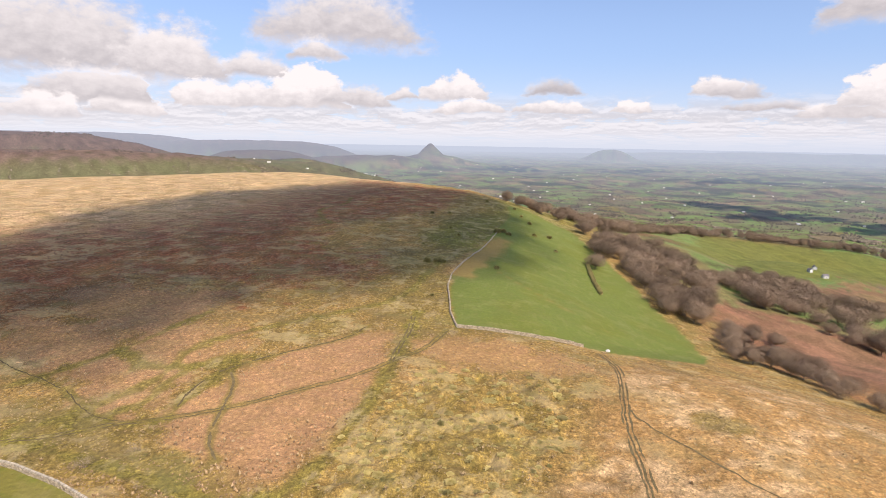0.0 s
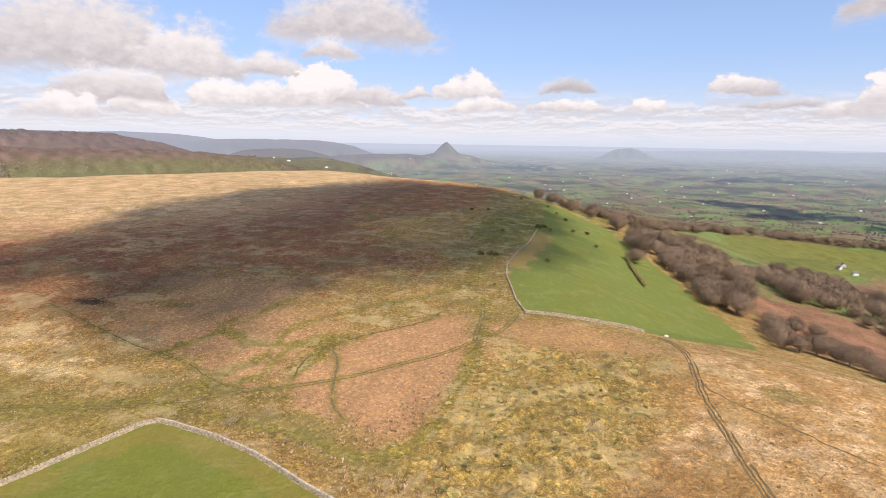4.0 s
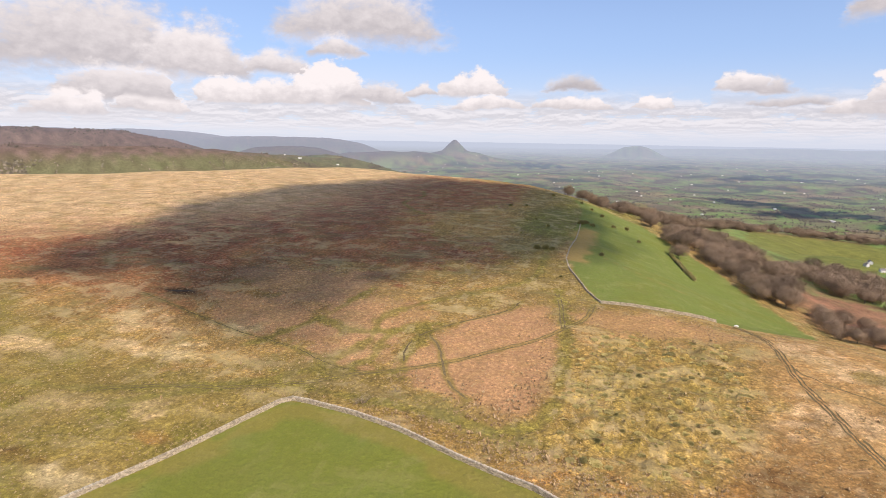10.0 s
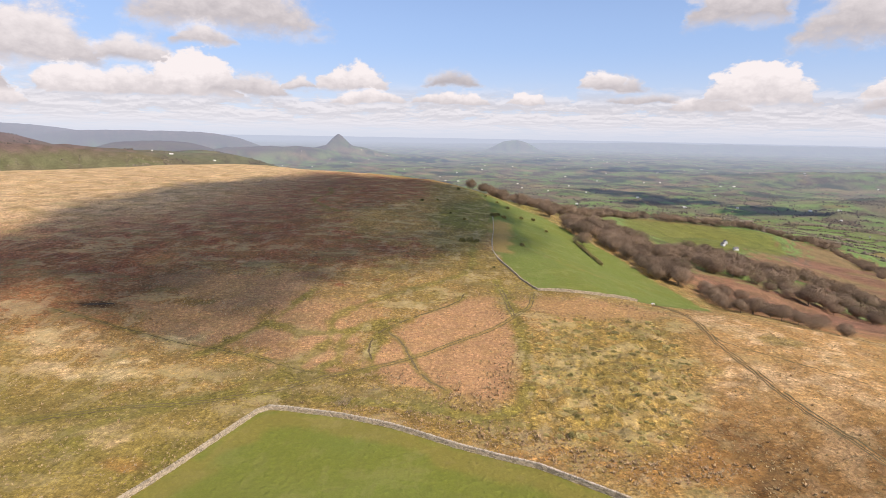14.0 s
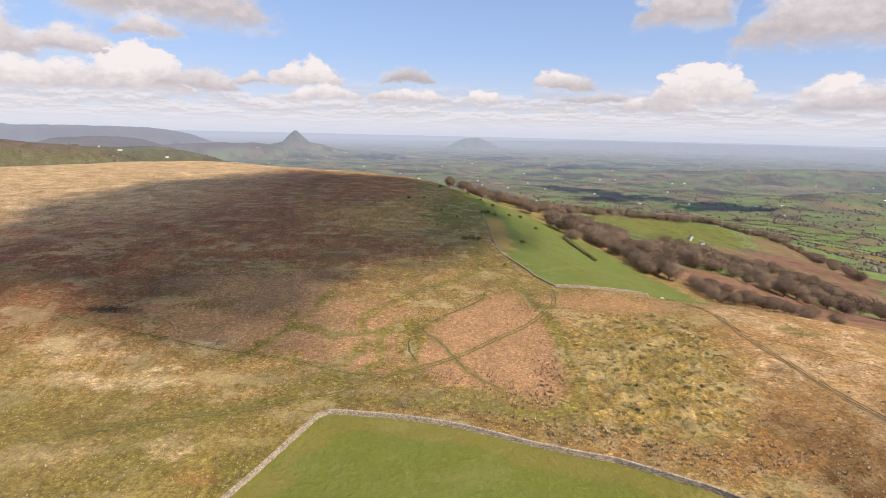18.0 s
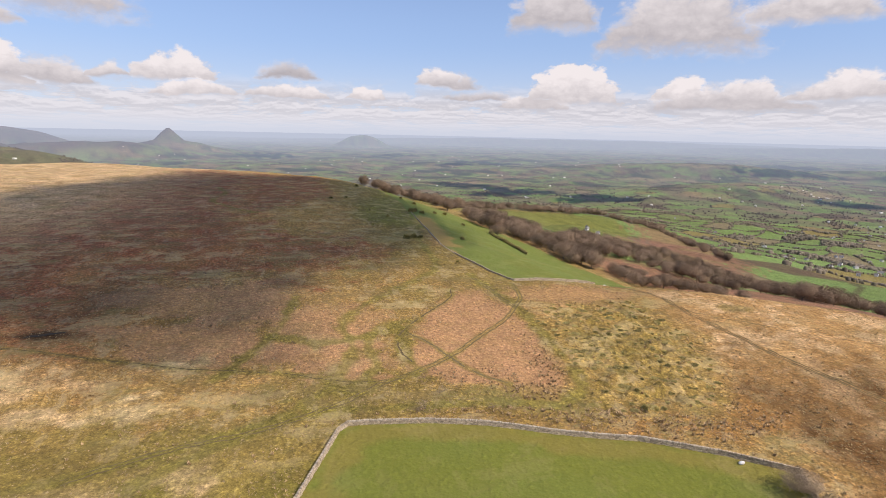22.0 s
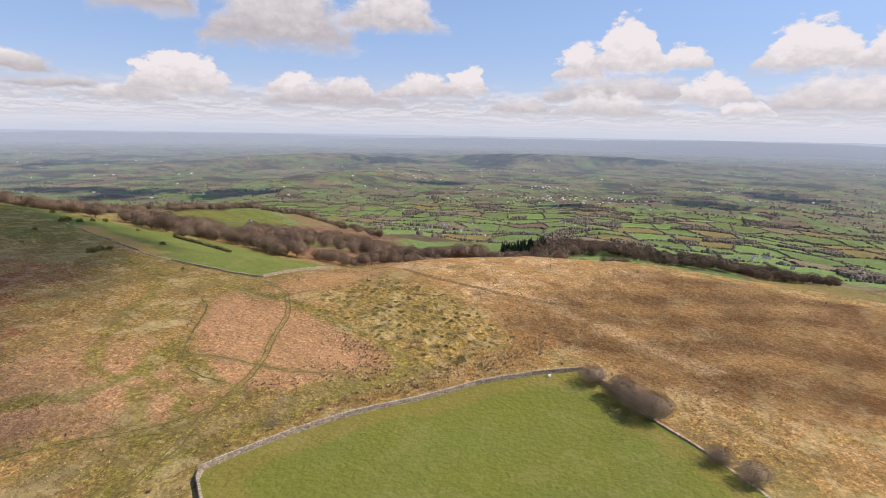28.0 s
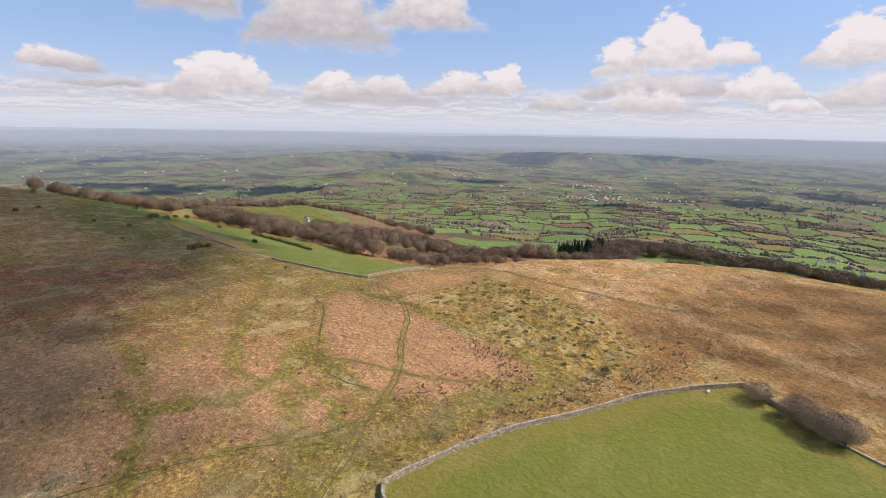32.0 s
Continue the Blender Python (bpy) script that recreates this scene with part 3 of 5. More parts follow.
def cover(x, y):
    """Base colour of the ground, and in the fourth place how uneven it is."""
    r, s = np.hypot(x, y), outline_distance(x, y, BROW)
    jit = 3.0 * ripple(x, y, 14, 11)
    n1, n2 = ripple(x, y, 60, 13), ripple(x, y, 22, 14)
    col, rough, patchy = np.repeat(C_OLIVE[None], len(x), 0), np.full(len(x), 0.8), np.full(len(x), 0.5)
    top = (s < 140) & (r < 1200)
    col[top], rough[top], patchy[top] = hilltop(x[top], y[top])
    # slopes and vale below the brow
    low = soft(s, 60, 130)
    who, edge = fields(x, y, 160, 5)
    vale = np.where((who < 0.62)[:, None], C_VALE * (0.8 + 0.5 * who[:, None]), np.where((who < 0.8)[:, None], tint("74884a"), np.where((who < 0.87)[:, None], tint("8a7d5c"), np.where((who < 0.96)[:, None], C_GREEN, tint("7c6752")))))
    hedge = soft(edge, 7, 3)
    vale = vale + (tint("5a5038")[None] - vale) * (0.75 * hedge)[:, None]
    grey = soft(r, 1300, 3400) * soft(ripple(x, y, 420, 35) + 0.5 * ripple(x, y, 160, 36), -0.7, 0.6)
    vale = vale + (tint("7b6a58")[None] - vale) * (0.75 * grey)[:, None]
    vale = vale + (tint("62503f")[None] - vale) * (0.9 * soft(woods(x, y), 0.12, 0.3))[:, None]
    scrub = 0.6 * soft(s, 420, 200) * soft(n1 + 0.6 * n2, -0.6, 0.5)
    vale = vale + (C_RUST[None] - vale) * (0.8 * scrub)[:, None]
    # farther off, in broad patches: paler arable, darker woods and painted cloud shade
    broad = soft(r, 2600, 4500)
    vale = vale + (tint("a08a66")[None] - vale) * (0.7 * broad * soft(ripple(x, y, 900, 37) + 0.6 * ripple(x, y, 330, 38), 0.45, 0.9))[:, None]
    vale = vale + (tint("3f4434")[None] - vale) * (0.85 * broad * soft(ripple(x, y, 1300, 33) + 0.6 * ripple(x, y, 420, 34), 0.45, 0.8))[:, None]
    vale = vale + (tint("8a9a58")[None] - vale) * (0.6 * broad * soft(ripple(x, y, 700, 39) + 0.5 * ripple(x, y, 260, 40), 0.4, 0.9))[:, None]
    vale = vale + ((0.6 * C_PASTURE + 0.4 * C_SWARD) * (0.95 + 0.15 * n2[:, None]) - vale) * (0.9 * soft(-outline_distance(x, y, GREEN_BENCH) + 4 * jit, -5, 10))[:, None]
    vale = vale + (C_RUST[None] * (0.9 + 0.2 * n2[:, None]) - vale) * (0.7 * soft(-outline_distance(x, y, BENCH_RUST) + 8 * jit, -5, 10))[:, None]
    vale = vale + (C_RUST[None] * (0.9 + 0.2 * n2[:, None]) - vale) * (0.9 * soft(-outline_distance(x, y, RUST) + 4 * jit, -8, 12))[:, None]
    col = col + (vale - col) * low[:, None]
    height = land(x, y)
    lift = far_lift(x, y)
    col = col + (tint("716b50")[None] * (0.9 + 0.2 * n1[:, None]) - col) * (0.85 * soft(-x, 250, 700) * soft(r, 1100, 1500) * soft(r, 4200, 3000))[:, None]
    col = col + (tint("6a5a54")[None] - col) * (0.85 * soft(lift, 60, 170) * soft(r, 3000, 4500) * soft(-x, 500, 3000))[:, None]
    moor = soft(height + 14 * n1, -50, -10) * soft(r, 1300, 1900)
    col = col + (tint("7b655b")[None] * (0.9 + 0.25 * n1[:, None]) - col) * (0.9 * moor)[:, None]
    return np.concatenate([col, rough[:, None], (patchy * (1 - 0.8 * low))[:, None]], 1)


def grid_mesh(name, az, radii, material):
    """A sheet of ground between the given bearings and true distances."""
    a, r = np.meshgrid(np.radians(az), radii)
    x, y = (np.sin(a) * r).ravel(), (np.cos(a) * r).ravel()
    z = land(x, y)
    px, py, pz = drawn_in(x, y, z)
    rows, cols = a.shape
    i = np.arange(rows * cols).reshape(rows, cols)
    q = np.stack([i[:-1, :-1], i[:-1, 1:], i[1:, 1:], i[1:, :-1]], -1).reshape(-1, 4)[:, ::-1]
    me = bpy.data.meshes.new(name)
    me.vertices.add(len(x))
    me.vertices.foreach_set("co", np.stack([px, py, pz], 1).astype(np.float32).ravel())
    me.loops.add(q.size)
    me.loops.foreach_set("vertex_index", q.astype(np.int32).ravel())
    me.polygons.add(len(q))
    me.polygons.foreach_set("loop_start", np.arange(0, q.size, 4, dtype=np.int32))
    me.polygons.foreach_set("use_smooth", np.ones(len(q), bool))
    me.update(calc_edges=True)
    col = np.clip(cover(x, y), 0, 1).astype(np.float32)
    me.attributes.new("cover", "FLOAT_COLOR", "POINT").data.foreach_set("color", np.ascontiguousarray(col[:, :4]).ravel())
    me.attributes.new("patchy", "FLOAT", "POINT").data.foreach_set("value", np.ascontiguousarray(col[:, 4]))
    me.attributes.new("uneven", "FLOAT", "POINT").data.foreach_set("value", np.ascontiguousarray(col[:, 3]))
    me.materials.append(material)
    return new(name, me)


def sheet_radii(a, b):
    out = [a]
    while out[-1] < b:
        r = out[-1]
        out.append(r + min(max(r * r / 20000, 0.7), 0.016 * r) if r > 90 else r + max(0.9, 0.03 * (90 - r)))
    out[-1] = b
    return np.array(out)


def bearings(step):
    out = np.concatenate([np.arange(-180, -60, 3.0), np.arange(-60, 110, step), np.arange(110, 180.1, 3.5)])
    out[-1] = 180.0
    return out


ground = tagged(grid_mesh("ground", bearings(0.16), sheet_radii(0.5, 2600), MAT_GROUND), "rolling hilltop of rough grass, dead bracken and pasture falling to a vale", "ground", kind="structure")
backdrop = tagged(grid_mesh("backdrop", bearings(0.24), sheet_radii(2600, 60000), MAT_FAR), "distance of fields, woods and hills with a painted blue haze", "backdrop", kind="structure")


# ---------------------------------------------------------------- helpers for things
def mesh_of(name, verts, faces, mat, smooth=False):
    me = bpy.data.meshes.new(name)
    me.from_pydata([tuple(v) for v in verts], [], [tuple(f) for f in faces])
    if smooth:
        me.polygons.foreach_set("use_smooth", np.ones(len(me.polygons), bool))
    me.materials.append(mat)
    me.update()
    return me


def tri_mesh(name, verts, tris, mat):
    """Large meshes of triangles from arrays."""
    verts, tris = np.asarray(verts, np.float32), np.asarray(tris, np.int32)
    me = bpy.data.meshes.new(name)
    me.vertices.add(len(verts))
    me.vertices.foreach_set("co", verts.ravel())
    me.loops.add(tris.size)
    me.loops.foreach_set("vertex_index", tris.ravel())
    me.polygons.add(len(tris))
    me.polygons.foreach_set("loop_start", np.arange(0, tris.size, 3, dtype=np.int32))
    me.update(calc_edges=True)
    me.materials.append(mat)
    return me


def part(name, me, parent, label=""):
    ob = new(name, me)
    ob.parent = parent
    return tagged(ob, label)


def plain(name, base, other, rough=0.9, scale=3.0, spread=0.25, islands=False):
    """A dull natural surface: two tones by noise, and a shade that varies from piece to piece."""
    m, t, b = material(name, rough)
    p = t.add("ShaderNodeTexCoord").outputs["Object"]
    n = t.noise(p, scale, 4.0, 0.6)[0]
    col = t.mix(t.span(n, 0.3, 0.7), (*base, 1), (*other, 1))
    rnd = t.add("ShaderNodeNewGeometry").outputs["Random Per Island"] if islands else t.add("ShaderNodeObjectInfo").outputs["Random"]
    k = t.span(rnd, 0.0, 1.0, 1 - spread, 1 + spread, "LINEAR")
    col = t.mix(1.0, col, t.add("ShaderNodeCombineColor", (k, k, k)).outputs[0], "MULTIPLY")
    t.t.links.new(col, b.inputs["Base Color"])
    t.t.links.new(t.add("ShaderNodeBump", {"Strength": 0.5, "Distance": 0.05, "Height": n}).outputs[0], b.inputs["Normal"])
    return m


MAT_STONE = plain("wall_stone", (0.50, 0.41, 0.29), (0.32, 0.26, 0.18), 0.9, 4.0, 0.35, True)
MAT_COPE = plain("cope_stone", (0.52, 0.45, 0.34), (0.33, 0.28, 0.21), 0.9, 4.0, 0.3)
MAT_BARK = plain("bark", (0.20, 0.16, 0.13), (0.13, 0.10, 0.08), 0.9, 2.0, 0.2)
MAT_TWIG = plain("bare_twigs", (0.28, 0.20, 0.13), (0.21, 0.15, 0.10), 0.9, 0.4, 0.3)
MAT_TWIG_GREY = plain("bare_thorn_twigs", (0.41, 0.31, 0.20), (0.32, 0.24, 0.155), 0.9, 0.4, 0.2)
MAT_GORSE = plain("gorse_leaf", (0.26, 0.225, 0.085), (0.33, 0.275, 0.105), 0.9, 1.2, 0.3)
MAT_GORSE_OLIVE = plain("gorse_leaf_olive", (0.44, 0.37, 0.135), (0.54, 0.44, 0.19), 0.9, 1.2, 0.3)
MAT_TUSSOCK = plain("dry_tussock", (0.40, 0.29, 0.145), (0.31, 0.22, 0.105), 0.9, 0.3, 0.4, True)
MAT_FERN = plain("dead_bracken", (0.39, 0.255, 0.145), (0.30, 0.19, 0.105), 0.9, 0.4, 0.4, True)
MAT_HUMMOCK = plain("tan_hummock", (0.52, 0.37, 0.20), (0.40, 0.27, 0.14), 0.9, 0.4, 0.35, True)
MAT_HEATH = plain("heather_tuft", (0.31, 0.20, 0.12), (0.23, 0.145, 0.085), 0.9, 0.4, 0.4, True)
MAT_CONIFER = plain("conifer_needles", (0.055, 0.080, 0.038), (0.035, 0.055, 0.028), 0.9, 0.8, 0.3)
MAT_HEDGE = plain("far_hedge_tree", (0.22, 0.175, 0.13), (0.15, 0.135, 0.09), 0.9, 0.01, 0.5, True)
MAT_WHITE = plain("white_render", (0.78, 0.76, 0.72), (0.68, 0.66, 0.61), 0.8, 1.0, 0.15)
MAT_SLATE = plain("slate_roof", (0.16, 0.15, 0.16), (0.24, 0.21, 0.20), 0.7, 1.0, 0.3)
MAT_PANE = plain("window_glass", (0.03, 0.035, 0.04), (0.05, 0.05, 0.06), 0.15, 1.0, 0.1)
MAT_RUT = plain("bare_earth_rut", (0.12, 0.088, 0.04), (0.18, 0.135, 0.065), 0.95, 0.8, 0.2)
MAT_CLOUD = plain("cloud_white", (0.9, 0.9, 0.9), (0.8, 0.8, 0.82), 1.0, 0.02, 0.05)
MAT_WATER = plain("pool_water", (0.07, 0.05, 0.03), (0.045, 0.035, 0.022), 0.75, 0.3, 0.05)
rng = np.random.RandomState(11)


def place(x, y, turn=0.0, size=1.0, sink=0.0):
    """Pose of a thing on the ground at its true plan place; far things shrink with their drawn-in distance."""
    v = spot(x, y)
    r = math.hypot(x, y)
    k = math.hypot(v.x, v.y) / max(r, 1e-6)
    return Matrix.LocRotScale((v.x, v.y, v.z - sink), Euler((0, 0, turn)), (size * k,) * 3)


def copy_at(ob, m):
    c = copy_thing(ob, m)
    c.matrix_basis = m
    return c


# ---------------------------------------------------------------- the cloud that shades the moor
SHADE = [(-190, 178), (-203, 225), (-200, 250), (-212, 285), (-235, 372), (-218, 440), (-192, 520), (-150, 600), (-60, 570), (20, 520), (48, 420), (60, 340), (52, 268), (30, 250), (17, 232),
         (0, 214), (-16, 204), (-27, 186), (-33, 158), (-46, 141), (-72, 143), (-94, 150), (-114, 160), (-145, 168)]


def shade_cloud(name, outline, far):
    ball = bmesh.new()
    bmesh.ops.create_icosphere(ball, subdivisions=1, radius=1.0)
    bv = np.array([v.co[:] for v in ball.verts])
    bf = np.array([[v.index for v in f.verts] for f in ball.faces])
    ball.free()
    xs, ys = [p[0] for p in outline], [p[1] for p in outline]
    gx, gy = np.meshgrid(np.arange(min(xs) - 40, max(xs) + 40, 4.0), np.arange(min(ys) - 40, max(ys) + 40, 4.0))
    core = ((np.arange(gx.shape[0]) % 2 == 0)[:, None] & (np.arange(gx.shape[1]) % 2 == 0)[None]).ravel()
    gx, gy = gx.ravel(), gy.ravel()
    d = outline_distance(gx, gy, outline) + 9 * ripple(gx, gy, 70, 41) + 3 * ripple(gx, gy, 24, 42)
    keep = ((d < -16) & core) | ((d >= -16) & (rng.uniform(0, 1, d.size) < np.clip((22 - d) / 38, 0, 1) ** 1.3))
    verts, faces = [], []
    for x, y, e, h in zip(gx[keep], gy[keep], d[keep], land(gx[keep], gy[keep])):
        size = 4.05 if e < -16 else rng.uniform(1.6, 2.8)
        c = np.array((x, y, h)) + np.array(TO_SUN) * (far + (rng.uniform(0, 45) if e < -16 else rng.uniform(0, 20)))
        faces.append(bf + len(verts) * len(bv))
        verts.append(bv * size * rng.uniform(0.85, 1.2, 3) + c)
    ob = new(name, tri_mesh(name, np.concatenate(verts), np.concatenate(faces), MAT_CLOUD))
    return tagged(ob, "white ragged cumulus cloud high over the moor", "cloud", kind="stuff")


shade_cloud("cloud", SHADE, 1700.0)


def vale_clouds(rows):
    """Cumulus that shades stretches of the vale."""
    ball = bmesh.new()
    bmesh.ops.create_icosphere(ball, subdivisions=1, radius=1.0)
    bv, bf = np.array([v.co[:] for v in ball.verts]), np.array([[v.index for v in f.verts] for f in ball.faces])
    ball.free()
    centres, sizes = [], []
    for x, y, long, deep, turn in rows:
        n = 60
        a, q = rng.uniform(0, 6.28, n), np.sqrt(rng.uniform(0, 1, n))
        u, v = long * q * np.cos(a), deep * q * np.sin(a)
        centres.append(np.stack([x + u * math.cos(turn) - v * math.sin(turn), y + u * math.sin(turn) + v * math.cos(turn), np.full(n, -150.0)], 1) + np.array(TO_SUN) * 2400)
        sizes.append(deep * rng.uniform(0.16, 0.42, n) * (1.25 - 0.6 * q))
    c, size = np.concatenate(centres), np.concatenate(sizes)
    verts = (bv[None] * size[:, None, None] * np.array((1, 1, 0.6)) + c[:, None]).reshape(-1, 3)
    faces = (bf[None] + (np.arange(len(c)) * len(bv))[:, None, None]).reshape(-1, 3)
    tagged(new("cloud_field", tri_mesh("cloud_field", verts, faces, MAT_CLOUD)), "white cumulus clouds drifting high over the vale", "clouds", kind="stuff")


vale_clouds(((1230, 3890, 330, 90, 0.0), (930, 3030, 170, 90, -0.6), (1180, 2730, 230, 110, -0.75), (1480, 2400, 220, 110, -0.85), (950, 2620, 230, 60, 0.0), (1320, 2300, 120, 70, -0.7), (1100, 2700, 120, 80, 0.0),
             (2900, 2800, 330, 100, -0.7), (3400, 2250, 230, 100, -1.0), (2150, 3500, 330, 100, -0.5), (1300, 4000, 260, 80, -0.3), (2566, 1982, 150, 90, -0.9), (3470, 2200, 330, 90, -1.0), (3950, 1400, 380, 110, -1.2),
             (2800, 560, 260, 110, -1.5), (3192, 3075, 260, 90, -0.8), (-310, 4340, 240, 90, 0.1), (560, 4350, 240, 70, 0.0), (2300, 1000, 170, 60, -1.1), (3300, 300, 220, 110, -1.5)))


# ---------------------------------------------------------------- dry stone walls
def box_stone(w, d, h, turn, c, jit):
    v = np.array([(sx * w / 2, sy * d / 2, sz * h / 2) for sz in (-1, 1) for sy in (-1, 1) for sx in (-1, 1)])
    v = v * (1 - jit * rng.uniform(0, 1, (8, 3)))
    co, si = math.cos(turn), math.sin(turn)
    return np.stack([v[:, 0] * co - v[:, 1] * si, v[:, 0] * si + v[:, 1] * co, v[:, 2]], 1) + c


BOX = [(0, 2, 3, 1), (4, 5, 7, 6), (0, 1, 5, 4), (2, 6, 7, 3), (0, 4, 6, 2), (1, 3, 7, 5)]


def along(line, step):
    """Points every step metres along a line, with the direction there."""
    out = []
    for (ax, ay), (bx, by) in zip(line, line[1:]):
        n = max(1, int(round(math.hypot(bx - ax, by - ay) / step)))
        for i in range(n):
            k = (i + 0.5) / n
            out.append((ax + (bx - ax) * k, ay + (by - ay) * k, math.atan2(by - ay, bx - ax)))
    return out


def stone_wall(name, line, label, courses, singles, gaps=0.0, thick=0.5):
    base = new(name)
    base.location = spot(*line[0])
    tagged(base, label, "stone wall", kind="structure")
    verts, faces, cope = [], [], []
    height = 0.22
    for i, (x, y, turn) in enumerate(along(line, 0.5)):
        broken = gaps * (0.5 + 0.5 * ripple(np.array([x]), np.array([y]), 16, 51)[0])
        z = float(land(np.array([x]), np.array([y]))[0]) - 0.1
        top = courses if broken < 0.35 else (2 if broken < 0.6 else 1)
        for c in range(top):
            w = thick * (1.15 - 0.09 * c)
            v = box_stone(rng.uniform(0.46, 0.66), w * rng.uniform(0.9, 1.12), height * rng.uniform(0.9, 1.15), turn + rng.uniform(-0.08, 0.08),
                          np.array((x + rng.uniform(-0.06, 0.06) + (0.25 if c % 2 else 0) * math.cos(turn), y + rng.uniform(-0.06, 0.06) + (0.25 if c % 2 else 0) * math.sin(turn), z + height * (c + 0.5))), 0.18)
            faces += [[a + len(verts) * 8 for a in f] for f in BOX]
            verts.append(v)
        if top == courses and (i % 1 == 0):
            cope.append((x, y, z + height * courses + 0.12, turn))
    shapes = [mesh_of("cope", box_stone(0.22 + 0.05 * k, 0.46, 0.34 - 0.03 * k, 0.1 * k, np.zeros(3), 0.3), BOX, MAT_COPE) for k in range(5)]
    for i, (x, y, z, turn) in enumerate(cope):
        for half in (-0.13, 0.13):
            if len(base.children) < singles:
                s = part("stone", shapes[int(rng.randint(5))], base)
                s.matrix_basis = Matrix.LocRotScale(Vector((x + half * math.cos(turn), y + half * math.sin(turn), z + rng.uniform(-0.04, 0.04))) - base.location,
                                                    Euler((rng.uniform(-0.2, 0.2), rng.uniform(-0.25, 0.25), turn + rng.uniform(-0.2, 0.2))), None)
            else:
                faces += [[a + len(verts) * 8 for a in f] for f in BOX]
                verts.append(box_stone(rng.uniform(0.2, 0.34), 0.46, rng.uniform(0.2, 0.34), turn + rng.uniform(-0.2, 0.2), np.array((x + half * math.cos(turn), y + half * math.sin(turn), z)), 0.3))
    body = part("coursed_stones", mesh_of(name, np.concatenate(verts) - np.array(base.location), faces, MAT_STONE), base)
    tagged(body, "grey weathered field stones laid in courses", kind="stuff")
    return base


stone_wall("wall_near_field", WALL_NEAR[4:13], "grey dry stone wall round the near green pasture", 4, 290)
stone_wall("wall_near_field_west", WALL_NEAR[:5], "grey dry stone wall on the pasture's western side", 4, 60)
stone_wall("wall_under_thorns", WALL_NEAR[12:], "tumbled dry stone wall beneath the thorn trees", 3, 0, 0.95)
stone_wall("wall_far_field", WALL_FAR[1:5], "pale dry stone wall along the far green pasture", 4, 0)
stone_wall("wall_ridge", WALL_FAR[4:], "ruined dark stone wall climbing the ridge", 2, 0, 0.85)


# ---------------------------------------------------------------- trees
def tube(verts, faces, a, b, ra, rb, sides=5):
    a, b = np.array(a, float), np.array(b, float)
    d = b - a
    d = d / max(np.linalg.norm(d), 1e-6)
    u = np.cross(d, (0.3, 0.9, 0.1))
    u = u / np.linalg.norm(u)
    w = np.cross(d, u)
    n = len(verts)
    for c, r in ((a, ra), (b, rb)):
        for k in range(sides):
            q = 2 * math.pi * k / sides
            verts.append(c + r * (math.cos(q) * u + math.sin(q) * w))
    for k in range(sides):
        faces.append((n + k, n + (k + 1) % sides, n + sides + (k + 1) % sides, n + sides + k))


